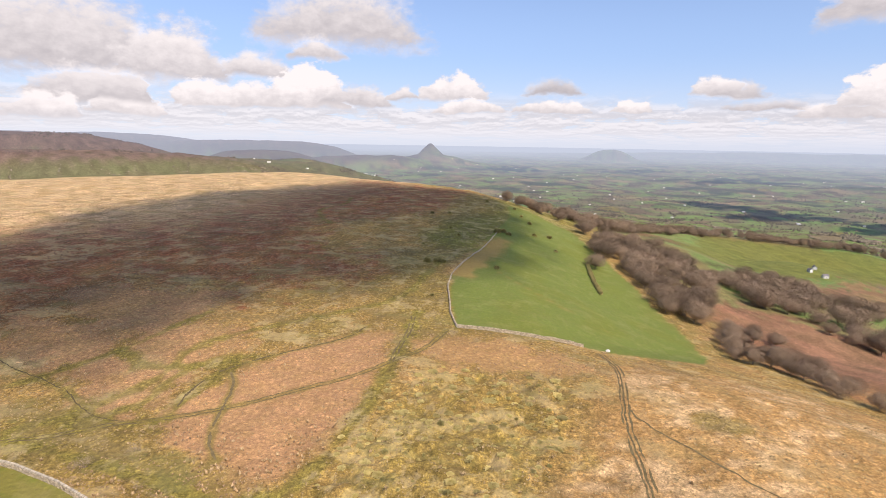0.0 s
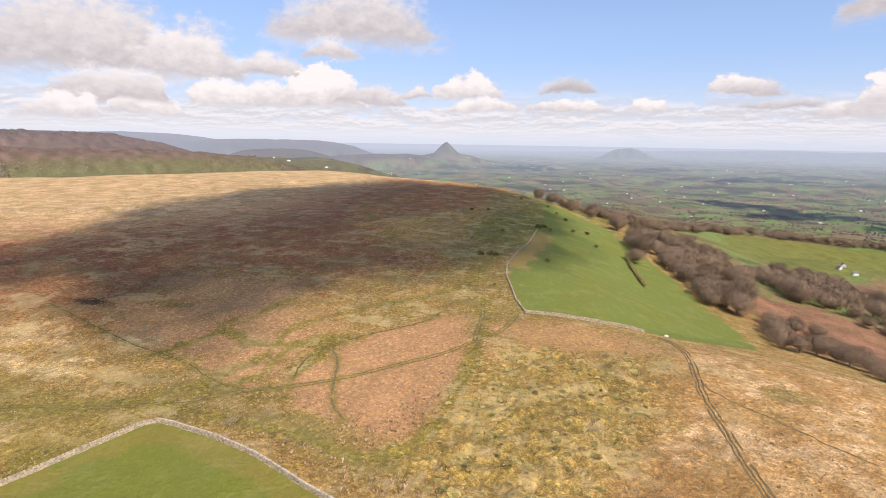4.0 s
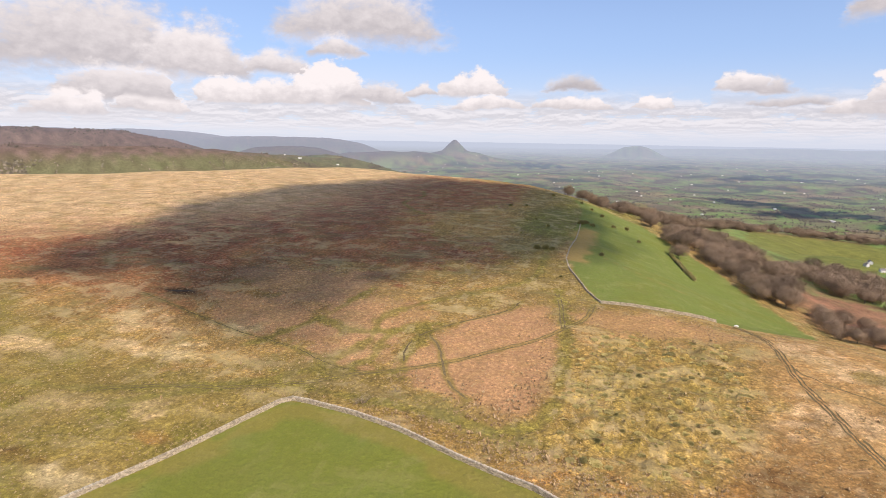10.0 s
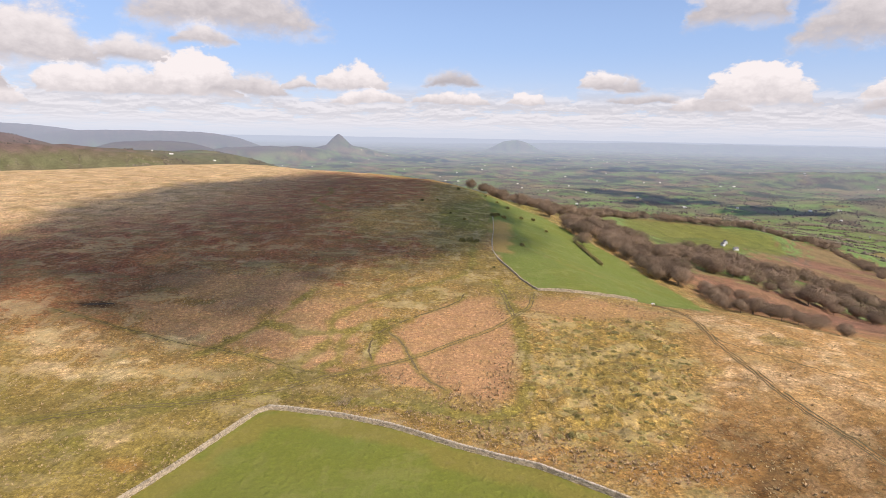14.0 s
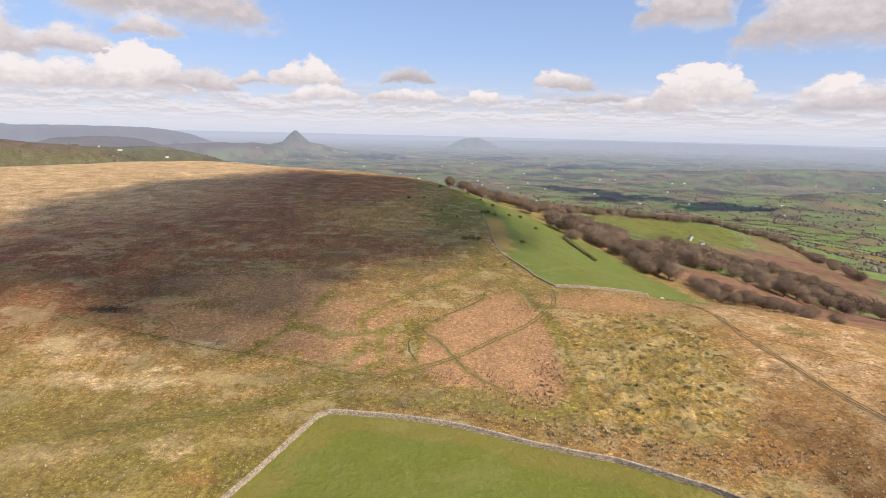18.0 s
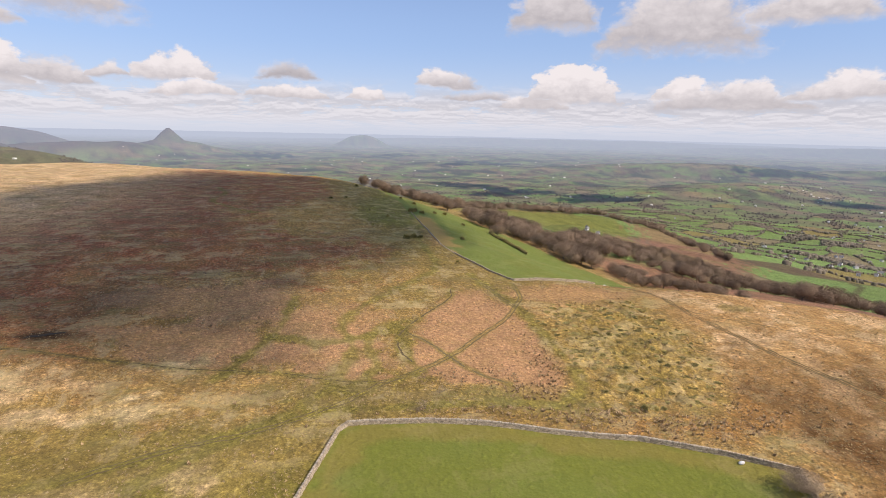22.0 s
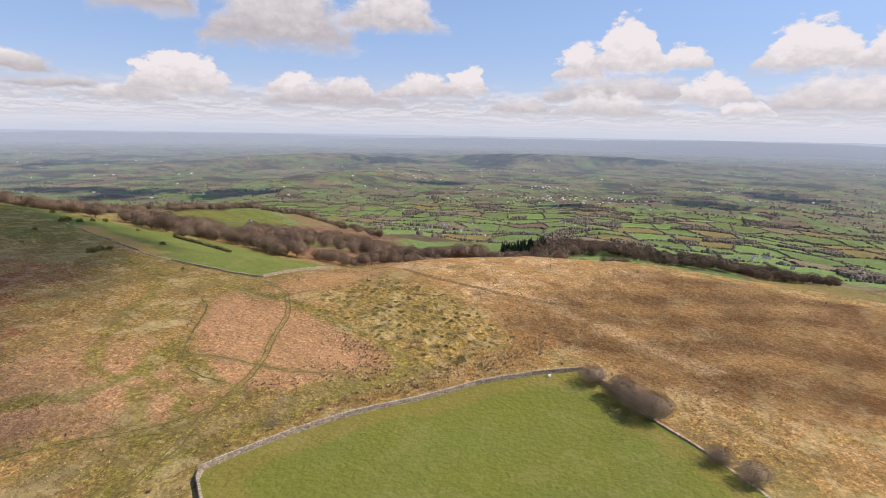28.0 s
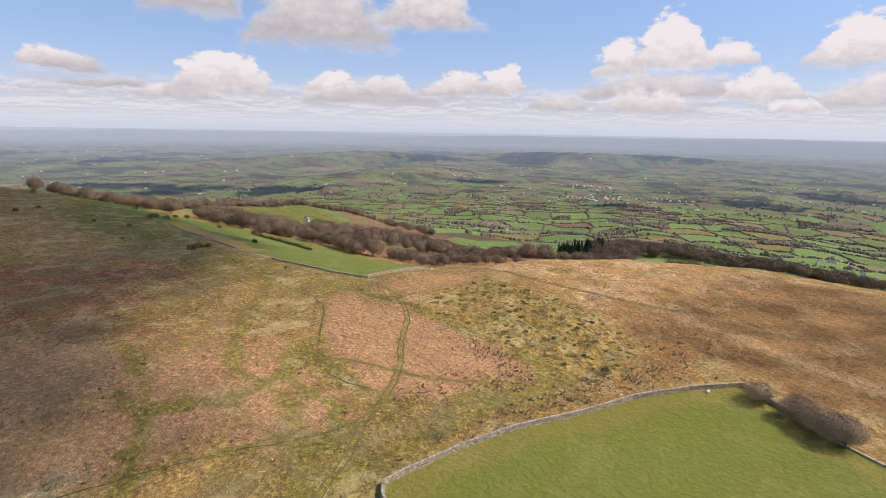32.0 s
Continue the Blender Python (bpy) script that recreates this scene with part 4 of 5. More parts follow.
def bare_tree(name, seed, tall, wide, twigs, twig_mat, stems=1, lean=0.0, trunk_part=0.28):
    """A leafless tree: tapered trunk, forked limbs and a haze of twigs."""
    r = np.random.RandomState(seed)
    verts, faces, ends = [], [], []
    for s in range(stems):
        q = r.uniform(0, 6.28)
        foot = np.array((0.35 * math.cos(q), 0.35 * math.sin(q), -0.3)) * (stems > 1) + np.array((0, 0, -0.3))
        fork = foot + np.array((r.uniform(-0.2, 0.2) + lean, r.uniform(-0.2, 0.2), tall * trunk_part + 0.3))
        thick = tall * 0.028
        tube(verts, faces, foot, fork, thick * 0.9, thick * 0.7, 6)
        for k in range(max(3, 7 // stems)):
            a = 2 * math.pi * (k + r.uniform(0, 0.8)) / max(3, 7 // stems)
            out = wide * r.uniform(0.22, 0.42) * (0.35 if k == 0 else 1)
            mid = fork + np.array((out * math.cos(a), out * math.sin(a), tall * r.uniform(0.18, 0.34)))
            tube(verts, faces, fork - (0, 0, r.uniform(0, 0.12) * tall * trunk_part), mid, thick * 0.42, thick * 0.22, 4)
            for j in range(3):
                b = a + r.uniform(-0.9, 0.9)
                e = mid + np.array((wide * r.uniform(0.06, 0.22) * math.cos(b), wide * r.uniform(0.06, 0.22) * math.sin(b), tall * r.uniform(0.04, 0.26)))
                tube(verts, faces, mid, e, thick * 0.2, thick * 0.08, 3)
                ends += [e, (e + mid) / 2]
    ends = np.array(ends)
    top = ends[:, 2].max()
    ends[:, 2] *= tall * 0.90 / max(top, 1e-6) if top > tall * 0.9 else 1.0
    # twigs: thin slivers that fill a lobed dome of rounded masses down to low boughs
    c = ends[r.randint(len(ends), size=twigs)]
    mid = np.array((ends[:, 0].mean(), ends[:, 1].mean(), tall * 0.42))
    start = c + r.normal(0, 1, (twigs, 3)) * np.array((wide * 0.09, wide * 0.09, tall * 0.08))
    fill = int(twigs * 0.82)
    u = r.normal(0, 1, (fill, 3))
    u = u / np.linalg.norm(u, axis=1, keepdims=True)
    heads = r.normal(0, 1, (9, 3)) + (0, 0, 0.5)
    heads = heads / np.linalg.norm(heads, axis=1, keepdims=True)
    lobe = 0.60 + 0.46 * np.clip((u @ heads.T).max(1) * 2.2 - 1.2, 0, 1)
    start[:fill] = mid + (0, 0, tall * 0.04) + u * (lobe * r.uniform(0.12, 1, fill) ** 0.33)[:, None] * np.array((wide * 0.50, wide * 0.50, tall * 0.46))
    away = start - mid
    away = away / np.maximum(np.linalg.norm(away, axis=1, keepdims=True), 1e-6)
    # the slivers lie along the round of the crown, so that its lit and shaded sides read
    way = r.normal(0, 1, (twigs, 3)) + np.array((0, 0, 0.5))
    way = way - 0.8 * (way * away).sum(1, keepdims=True) * away + 0.25 * away
    way = way / np.linalg.norm(way, axis=1, keepdims=True)
    long = tall * r.uniform(0.035, 0.085, (twigs, 1))
    side = np.cross(way, away + r.normal(0, 0.3, (twigs, 3)))
    side = side / np.maximum(np.linalg.norm(side, axis=1, keepdims=True), 1e-6) * (0.0085 * tall * r.uniform(0.5, 1.3, (twigs, 1)))
    start[:, 2] = np.maximum(start[:, 2], tall * r.uniform(0.02, 0.12, twigs))
    tv = np.stack([start - side, start + side, start + way * long + side * 0.2], 1).reshape(-1, 3)
    tf = np.arange(len(tv)).reshape(-1, 3)
    base = new(name)
    part("trunk", mesh_of(name + "_trunk", verts, faces, MAT_BARK, True), base)
    part("crown", tri_mesh(name + "_crown", tv, tf, twig_mat), base)
    return base


# thorn trees on the pasture wall
THORNS = [(49.6, 67.0, 6.0, 7.5), (46.6, 60.3, 7.2, 8.5), (44.6, 55.6, 7.6, 8.5), (42.4, 51.2, 8.0, 9.0), (46.0, 50.5, 5.5, 6.5), (34.8, 37.4, 4.6, 6.0), (32.2, 32.4, 5.4, 6.6)]
for k, (x, y, tall, wide) in enumerate(THORNS):
    t = bare_tree("thorn_tree", 60 + k, tall * 0.74, wide, 8500, MAT_TWIG_GREY, 3, 0.0, 0.16)
    t.matrix_basis = place(x, y, k * 1.1, 1.0)
    tagged(t, "bare grey-brown hawthorn tree on the pasture wall", "tree", "thorn trees on the wall")

# broadleaved woods on the slope below the brow
WOOD = [[(112, 330), (106, 380), (104, 430), (116, 480), (150, 484), (166, 440), (170, 400), (154, 345), (135, 284), (119, 292)],
        [(139, 240), (144, 284), (160, 300), (170, 290), (172, 250), (170, 215), (172, 200), (156, 210), (142, 222)],
        [(165, 402), (194, 431), (231, 476), (251, 467), (260, 419), (262, 373), (300, 300), (330, 240), (305, 225), (240, 325), (212, 336), (195, 340), (188, 360), (178, 380)],
        [(20, 530), (60, 560), (110, 640), (180, 770), (270, 885), (430, 915), (600, 925), (660, 900), (600, 872), (440, 875), (300, 855), (215, 745), (160, 650), (135, 560), (100, 505), (80, 515)],
        [(230, 480), (270, 470), (330, 420), (380, 330), (420, 250), (390, 230), (340, 320), (290, 410)],
        [(560, 880), (620, 880), (600, 760), (560, 660), (500, 560), (480, 570), (530, 680), (570, 780)]]
MOTHERS = []
for k in range(8):
    tall = (11.0, 12.5, 9.5, 13.0, 10.0, 12.0, 8.5, 11.5)[k]
    t = bare_tree("bare_tree", 80 + k, tall, tall * (1.25, 1.1, 1.35, 1.15, 1.3, 1.2, 1.4, 1.25)[k], 6000, MAT_TWIG, 1, 0.0, 0.16)
    tagged(t, "bare brown broadleaved tree in the hillside wood", "tree", "trees of the hillside wood")
    MOTHERS.append(t)
spots = [(97, 490), (92, 466), (110, 505), (101, 378), (99, 394), (60, 640), (50, 652), (68, 655), (131, 600), (94, 475), (109, 452), (97, 404), (94, 342), (101, 438), (70, 552), (50, 560), (86, 575), (38, 528), (24, 534)]
for poly, want in zip(WOOD, (74, 26, 66, 74, 22, 10)):
    xs, ys = [p[0] for p in poly], [p[1] for p in poly]
    got = 0
    for _ in range(4000):
        x, y = rng.uniform(min(xs), max(xs)), rng.uniform(min(ys), max(ys))
        if got >= want:
            break
        if outline_distance(np.array([x]), np.array([y]), poly)[0] < 0 and all((x - a) ** 2 + (y - b) ** 2 > (30 if poly is WOOD[1] else 66) for a, b in spots):
            spots.append((x, y))
            got += 1
for i, (x, y) in enumerate(spots):
    low = outline_distance(np.array([x]), np.array([y]), WOOD[1])[0] < 1
    m = place(x, y, rng.uniform(0, 6.28), rng.uniform(0.5, 0.75) if low else rng.uniform(0.75, 1.2))
    if i < len(MOTHERS):
        MOTHERS[i].matrix_basis = m
    else:
        copy_at(MOTHERS[int(rng.randint(8))], m)


def joined_wood(name, places, label, size=1.0):
    """Trees too far off to tell apart: crowns of twigs on plain trunks, in one mesh."""
    crowns = [[c for c in m.children if c.name.startswith("crown")][0].data for m in MOTHERS]
    data = []
    for me in crowns:
        v = np.zeros(len(me.vertices) * 3, np.float32)
        me.vertices.foreach_get("co", v)
        data.append(v.reshape(-1, 3, 3))
    verts = []
    for x, y in places:
        d = data[int(rng.randint(len(data)))]
        d = d[rng.randint(len(d), size=1100)].copy()
        c = d.mean(1, keepdims=True)
        d = (c + (d - c) * 1.9).reshape(-1, 3)
        trunk = np.array([(-0.2, 0, -0.5), (0.2, 0, -0.5), (0, 0.1, 6)])
        m = np.array(place(x, y, rng.uniform(0, 6.28), size * rng.uniform(0.75, 1.15)))
        verts.append(np.concatenate([d, trunk]) @ m[:3, :3].T + m[:3, 3])
    verts = np.concatenate(verts)
    return tagged(new(name, tri_mesh(name, verts, np.arange(len(verts)).reshape(-1, 3), MAT_TWIG)), label, "trees", kind="stuff")


far_spots = []
for poly, want in ((WOOD[2], 50), (WOOD[3], 190), (WOOD[4], 60), (WOOD[5], 40)):
    xs, ys = [p[0] for p in poly], [p[1] for p in poly]
    while want:
        x, y = rng.uniform(min(xs), max(xs)), rng.uniform(min(ys), max(ys))
        if outline_distance(np.array([x]), np.array([y]), poly)[0] < 0:
            far_spots.append((x, y))
            want -= 1
BELT = [(481, 312), (487, 280), (568, 289), (591, 256), (578, 206), (581, 166), (608, 128), (634, 90), (660, 30), (700, 30), (690, 120), (668, 180), (655, 240), (662, 290), (640, 340), (560, 352)]
belt_spots = [(473, 212), (478, 205), (470, 220), (440, 380), (452, 372), (430, 400), (462, 352)]
while len(belt_spots) < 330:
    x, y = rng.uniform(480, 700), rng.uniform(30, 352)
    if outline_distance(np.array([x]), np.array([y]), BELT)[0] < 0:
        belt_spots.append((x, y))
joined_wood("tree_belt", belt_spots, "belt of bare brown trees along the foot of the slope", 1.2)
joined_wood("lower_hillside_wood", far_spots, "bare brown woodland lower down the slope")


# conifers below the eastern brow
def conifer(name, seed, tall):
    r = np.random.RandomState(seed)
    verts, faces = [], []
    tube(verts, faces, (0, 0, -0.3), (0, 0, tall), tall * 0.02, 0.02, 5)
    base = new(name)
    part("trunk", mesh_of(name + "_trunk", verts, faces, MAT_BARK, True), base)
    tv = []
    for k in range(420):
        h = r.uniform(0.1, 1.0) ** 0.8
        q = r.uniform(0, 6.28)
        reach = tall * 0.21 * (1.06 - h) * r.uniform(0.6, 1.1)
        z = tall * h
        a = np.array((0.1 * math.cos(q), 0.1 * math.sin(q), z))
        e = np.array((reach * math.cos(q), reach * math.sin(q), z - reach * 0.35))
        s = np.array((-math.sin(q), math.cos(q), 0)) * reach * 0.3
        tv += [a, e - s, e + s, a + (0, 0, 0.3), e - s * 0.6 + (0, 0, 0.25), e + (0, 0, -0.4)]
    part("crown", tri_mesh(name + "_crown", tv, np.arange(len(tv)).reshape(-1, 3), MAT_CONIFER), base)
    return base


FIRS = [tagged(conifer("conifer", 5 + k, 18.5 + k), "dark green conifer in a plantation below the brow", "tree", "conifer plantation") for k in range(3)]
for i in range(90):
    u, w = rng.uniform(0, 1), rng.uniform(-1, 1)
    x, y = 482 + 62 * u + 30 * abs(w), 352 - 26 * u + 22 * abs(w)
    m = place(x, y, rng.uniform(0, 6.28), rng.uniform(0.6, 0.95))
    if i < 3:
        FIRS[i].matrix_basis = m
    else:
        copy_at(FIRS[int(rng.randint(3))], m)


# ---------------------------------------------------------------- gorse and bushes
def leafy_bush(name, seed, wide, tall, leaves, mat):
    """A rounded shrub of many small leaf slivers on short stems."""
    r = np.random.RandomState(seed)
    u = r.normal(0, 1, (leaves, 3))
    u = u / np.linalg.norm(u, axis=1, keepdims=True)
    u[:, 2] = np.abs(u[:, 2])
    lump = 0.75 + 0.28 * ripple(u[:, 0] * 3, u[:, 1] * 3 + u[:, 2] * 2, 2.2, seed)
    c = u * (lump * r.uniform(0.55, 1.0, leaves) ** 0.5)[:, None] * np.array((wide / 2, wide / 2, tall))
    way = u + r.normal(0, 0.6, (leaves, 3))
    way = way / np.linalg.norm(way, axis=1, keepdims=True) * r.uniform(0.12, 0.30, (leaves, 1)) * max(1.0, wide * 0.5)
    side = np.cross(way, r.normal(0, 1, (leaves, 3))) * 0.42
    tv = np.stack([c - side, c + side, c + way], 1).reshape(-1, 3)
    return new(name, tri_mesh(name, tv, np.arange(len(tv)).reshape(-1, 3), mat))


GORSE_DARK = [leafy_bush("gorse_bush", 20 + k, (1.6, 2.2, 1.2)[k], (0.9, 1.1, 0.7)[k], 420, MAT_GORSE) for k in range(3)]
GORSE_DARK += [leafy_bush("gorse_bush", 30 + k, (1.9, 2.4, 1.5)[k], (0.2, 0.24, 0.18)[k], 620, MAT_GORSE_OLIVE) for k in range(3)]
for g in GORSE_DARK:
    tagged(g, "low dark green gorse bush on rough grass", "bush", "gorse bushes on the moor")
KNOWN = [(46.4, 108.6), (45.5, 114.2), (51.5, 132.5), (43.5, 121.5), (50.4, 123.3), (41.4, 103.3), (62, 95), (66.2, 139.8), (73.4, 125.4), (71.5, 110.4), (57, 113.4), (38.8, 96.5)]
dark = list(KNOWN)
for _ in range(260):
    dark.append((rng.uniform(33, 76), rng.uniform(96, 160)))
first = {}
for i, (x, y) in enumerate(dark):
    if outline_distance(np.array([x]), np.array([y]), GORSE)[0] > 1:
        continue
    k = int(rng.randint(3)) + (3 if i >= len(KNOWN) else 0)
    m = place(x, y, rng.uniform(0, 6.28), rng.uniform(0.6, 0.9) if i < len(KNOWN) else rng.uniform(0.5, 1.15), 0.05)
    if k in first:
        copy_at(GORSE_DARK[k], m)
    else:
        first[k] = GORSE_DARK[k]
        GORSE_DARK[k].matrix_basis = m
# single bushes along the ridge
RIDGE_BUSH = [(37, 353, 5.5), (40, 357, 4.5), (44, 352, 4), (58, 375, 3.5), (67, 381, 4), (47, 266, 3), (37, 473, 3.5), (13, 483, 4), (-2, 401, 3), (17, 261, 4.2), (21, 263.5, 4.4),
              (24, 262, 3.0), (52, 420, 4), (45, 440, 3), (72, 350, 3), (-13, 395, 3), (5, 300, 2), (30, 215, 1.5), (18, 330, 3), (9, 350, 2.5)]
mother = leafy_bush("scrub_bush", 44, 1.0, 0.55, 700, MAT_GORSE)
tagged(mother, "dark thorny scrub bush on the grassy ridge", "bush", "scrub on the ridge")
for i, (x, y, w) in enumerate(RIDGE_BUSH):
    m = place(x, y, i * 1.7, 0.8 * w, 0.1)
    if i:
        copy_at(mother, m)
    else:
        mother.matrix_basis = m

for k, (x, y, tall) in enumerate(((-7.5, 107, 2.4), (-2.5, 112.5, 2.0), (6, 103, 1.6), (-9.5, 105.5, 1.5))):
    b = bare_tree("thorn_bush", 140 + k, tall, tall * 1.5, 900, MAT_TWIG_GREY, 3, 0.0, 0.1)
    b.matrix_basis = place(x, y, k, 1.0)
    tagged(b, "small bare thorn bush among the bracken", "bush", "thorn bushes by the wall")


def hedge(name, line, tall, wide, label):
    """A clipped hedge as one mass of slivers."""
    pts = along(line, 0.12)
    c = np.array([(x, y, float(z)) for (x, y, t), z in zip(pts, land(np.array([p[0] for p in pts]), np.array([p[1] for p in pts])))])
    c = np.repeat(c, 14, 0)
    n = len(c)
    c = c + np.stack([rng.uniform(-wide / 2, wide / 2, n), rng.uniform(-wide / 2, wide / 2, n), rng.uniform(0, 1, n) ** 0.7 * tall * (0.8 + 0.25 * ripple(c[:, 0], c[:, 1], 9, 3))], 1)
    way = rng.normal(0, 0.3, (n, 3)) + (0, 0, 0.15)
    side = np.cross(way, rng.normal(0, 1, (n, 3))) * 0.5
    tv = np.stack([c - side, c + side, c + way], 1).reshape(-1, 3)
    return tagged(new(name, tri_mesh(name, tv, np.arange(len(tv)).reshape(-1, 3), MAT_GORSE)), label, "hedge")


hedge("hedge", [(90, 345), (90.5, 325), (92, 305), (94, 291)], 1.7, 1.3, "dark overgrown hedge between two green pastures")


# ---------------------------------------------------------------- tufts
def tufts(name, x, y, tall, wide, blades, mat, label):
    """Clumps of dry blades; many joined."""
    n = len(x)
    z = land(x, y)
    base = np.repeat(np.stack([x, y, z - 0.05], 1), blades, 0)
    s = np.repeat(rng.uniform(0.6, 1.3, n), blades)
    m = len(base)
    a = rng.uniform(0, 6.28, m)
    d = np.stack([np.cos(a), np.sin(a), np.zeros(m)], 1)
    side = np.stack([-np.sin(a), np.cos(a), np.zeros(m)], 1) * (wide * 0.30 * s)[:, None]
    tip = base + d * (wide * 0.7 * s * rng.uniform(0.3, 1.0, m))[:, None] + np.stack([np.zeros(m), np.zeros(m), tall * s * rng.uniform(0.6, 1.2, m)], 1)
    tv = np.stack([base - side, base + side, tip], 1).reshape(-1, 3)
    ob = new(name, tri_mesh(name, tv, np.arange(len(tv)).reshape(-1, 3), mat))
    return tagged(ob, label, "vegetation", kind="stuff")


def scatter(n, box, keep):
    x, y = rng.uniform(box[0], box[1], n), rng.uniform(box[2], box[3], n)
    k = keep(x, y) > rng.uniform(0, 1, n)
    return x[k], y[k]


def in_open(x, y):
    free = (outline_distance(x, y, NEAR_FIELD) > 1.0) & (outline_distance(x, y, FAR_FIELD) > 1.0)
    for line in TRACKS + PATHS:
        free &= line_distance(x, y, line) > 1.4
    return free


def straw_here(x, y):
    patchy = soft(ripple(x, y, 22, 14) + 0.8 * ripple(x, y, 9, 61), -0.5, 1.0)
    brack = np.minimum.reduce([outline_distance(x, y, p) for p in BRACKEN])
    return in_open(x, y) * (0.25 + 0.75 * patchy) * soft(np.hypot(x - 10, y - 10), 330, 90) * np.where(brack < 0, 0.12, 1.0)


x, y = scatter(110000, (-150, 175, 28, 260), straw_here)
tufts("grass_tussocks", x, y, 0.24, 0.55, 4, MAT_TUSSOCK, "straw-coloured grass tussocks over the moor")


def fern_here(x, y):
    brack = np.minimum.reduce([outline_distance(x, y, p) for p in BRACKEN])
    rim = np.exp(-((brack + 2.5) / 3.0) ** 2)
    strip = soft(line_distance(x, y, [(-8, 105), (8, 101), (20, 98), (40, 89), (56, 86), (64, 92)]) + 3 * ripple(x, y, 9, 71), 7, 2)
    fleck = soft(ripple(x, y, 8, 72), 0.5, 1.2)
    return in_open(x, y) * np.clip(0.22 * (brack < 0) + 0.7 * rim * (brack < 1) + 0.9 * strip + 0.1 * fleck, 0, 1)


x, y = scatter(60000, (-100, 110, 76, 205), fern_here)
tufts("dead_bracken_fronds", x, y, 0.2, 0.45, 5, MAT_FERN, "rust-brown dead bracken clumps on the hillside")


def rim_here(x, y):
    brack = np.minimum.reduce([outline_distance(x, y, p) for p in BRACKEN[:6]])
    main = outline_distance(x, y, BRACKEN[0])
    skirt = soft(np.abs(main + 4), 5, 1) * soft(y - 0.25 * x, 132, 108)
    strip = soft(line_distance(x, y, [(-8, 105), (8, 101), (20, 98), (40, 89), (56, 86), (64, 92)]) + 3 * ripple(x, y, 9, 71), 6, 2)
    return in_open(x, y) * np.clip(0.9 * skirt + 0.5 * strip + 0.16 * soft(np.abs(brack), 5, 1) + 0.02, 0, 1)


x, y = scatter(15000, (-100, 110, 76, 205), rim_here)
tufts("bracken_hummocks", x, y, 0.5, 0.75, 9, MAT_HUMMOCK, "tan tufted hummocks dotted round the bracken")


def heath_here(x, y):
    return in_open(x, y) * soft(-outline_distance(x, y, HEATHER), -5, 10) * soft(ripple(x, y, 18, 81) + 0.6 * ripple(x, y, 6, 82), -0.6, 0.9)


x, y = scatter(34000, (-300, 20, 150, 520), heath_here)
tufts("heather_tufts", x, y, 0.26, 0.9, 4, MAT_HEATH, "dark brown heather and moor grass tufts")


def rush_here(x, y):
    brack = outline_distance(x, y, BRACKEN[0])
    return in_open(x, y) * np.clip(soft(np.abs(brack + 4), 6, 1) * soft(y, 140, 112), 0, 1)


x, y = scatter(9000, (-120, 120, 70, 200), rush_here)
tufts("dark_rush_clumps", x, y, 0.45, 0.5, 5, MAT_HEATH, "small dark rush clumps dotted among bracken")

# ---------------------------------------------------------------- wheel ruts of the tracks
def ruts(line, sides, wide, label):
    """Worn wheel marks: ragged strips of bare earth that lie on the turf."""
    base = new("track")
    base.location = spot(*line[0])
    tagged(base, label, "track", kind="structure")
    pts = np.array(along(line, 0.45))
    for side in sides:
        wob = 0.16 * ripple(pts[:, 0], pts[:, 1], 5.0, 90 + int(side * 10) % 9)
        gap = soft(ripple(pts[:, 0], pts[:, 1], 9.0, 95 + int(side * 10) % 5), -1.1, -0.3)
        half = 0.5 * wide * gap * rng.uniform(0.5, 1.25, len(pts))
        nx, ny = -np.sin(pts[:, 2]), np.cos(pts[:, 2])
        rows = []
        for k in (-1, 1):
            x, y = pts[:, 0] + nx * (side + wob + k * half), pts[:, 1] + ny * (side + wob + k * half)
            rows.append(np.stack([x, y, land(x, y) + 0.06], 1))
        n = len(pts)
        verts = np.concatenate(rows) - np.array(base.location)
        part("rut", mesh_of("rut", verts, [(i, i + 1, n + i + 1, n + i) for i in range(n - 1)], MAT_RUT, True), base)


ruts(TRACKS[0], (-0.62, 0.62), 0.40, "grassy farm track with two worn wheel ruts")
ruts(TRACKS[1], (0.0,), 0.68, "narrow trodden path through the bracken")
ruts(TRACKS[2], (-1.0, -0.3, 0.6), 0.46, "rutted vehicle track across bleached grass")
ruts(TRACKS[3], (0.0,), 0.45, "rutted side track across bleached grass")
ruts(TRACKS[4], (0.1,), 0.30, "faint wheel track over the moor")
ruts(TRACKS[5], (-0.55, 0.55), 0.54, "worn wheel ruts below the far pasture")
ruts(TRACKS[6], (0.0,), 0.60, "narrow trodden path at the edge of the bracken")

# ---------------------------------------------------------------- pond on the moor
px, py = -101.0, 159.5
verts = [(0, 0, 0)] + [((6.2 + rng.uniform(-1, 1)) * math.cos(q) + 1.5 * math.cos(2 * q), (1.0 + rng.uniform(-0.35, 0.35)) * math.sin(q), 0) for q in np.linspace(0, 6.28, 28)[:-1]]
pool = new("moor_pool", mesh_of("moor_pool", verts, [(0, i, i % 27 + 1) for i in range(1, 28)], MAT_WATER))
pool.location = spot(px, py) + Vector((0, 0, 0.12))
pool.rotation_euler = (0, 0, 0.2)
tagged(pool, "narrow dark peaty pool on the open moor", "pool", kind="structure")


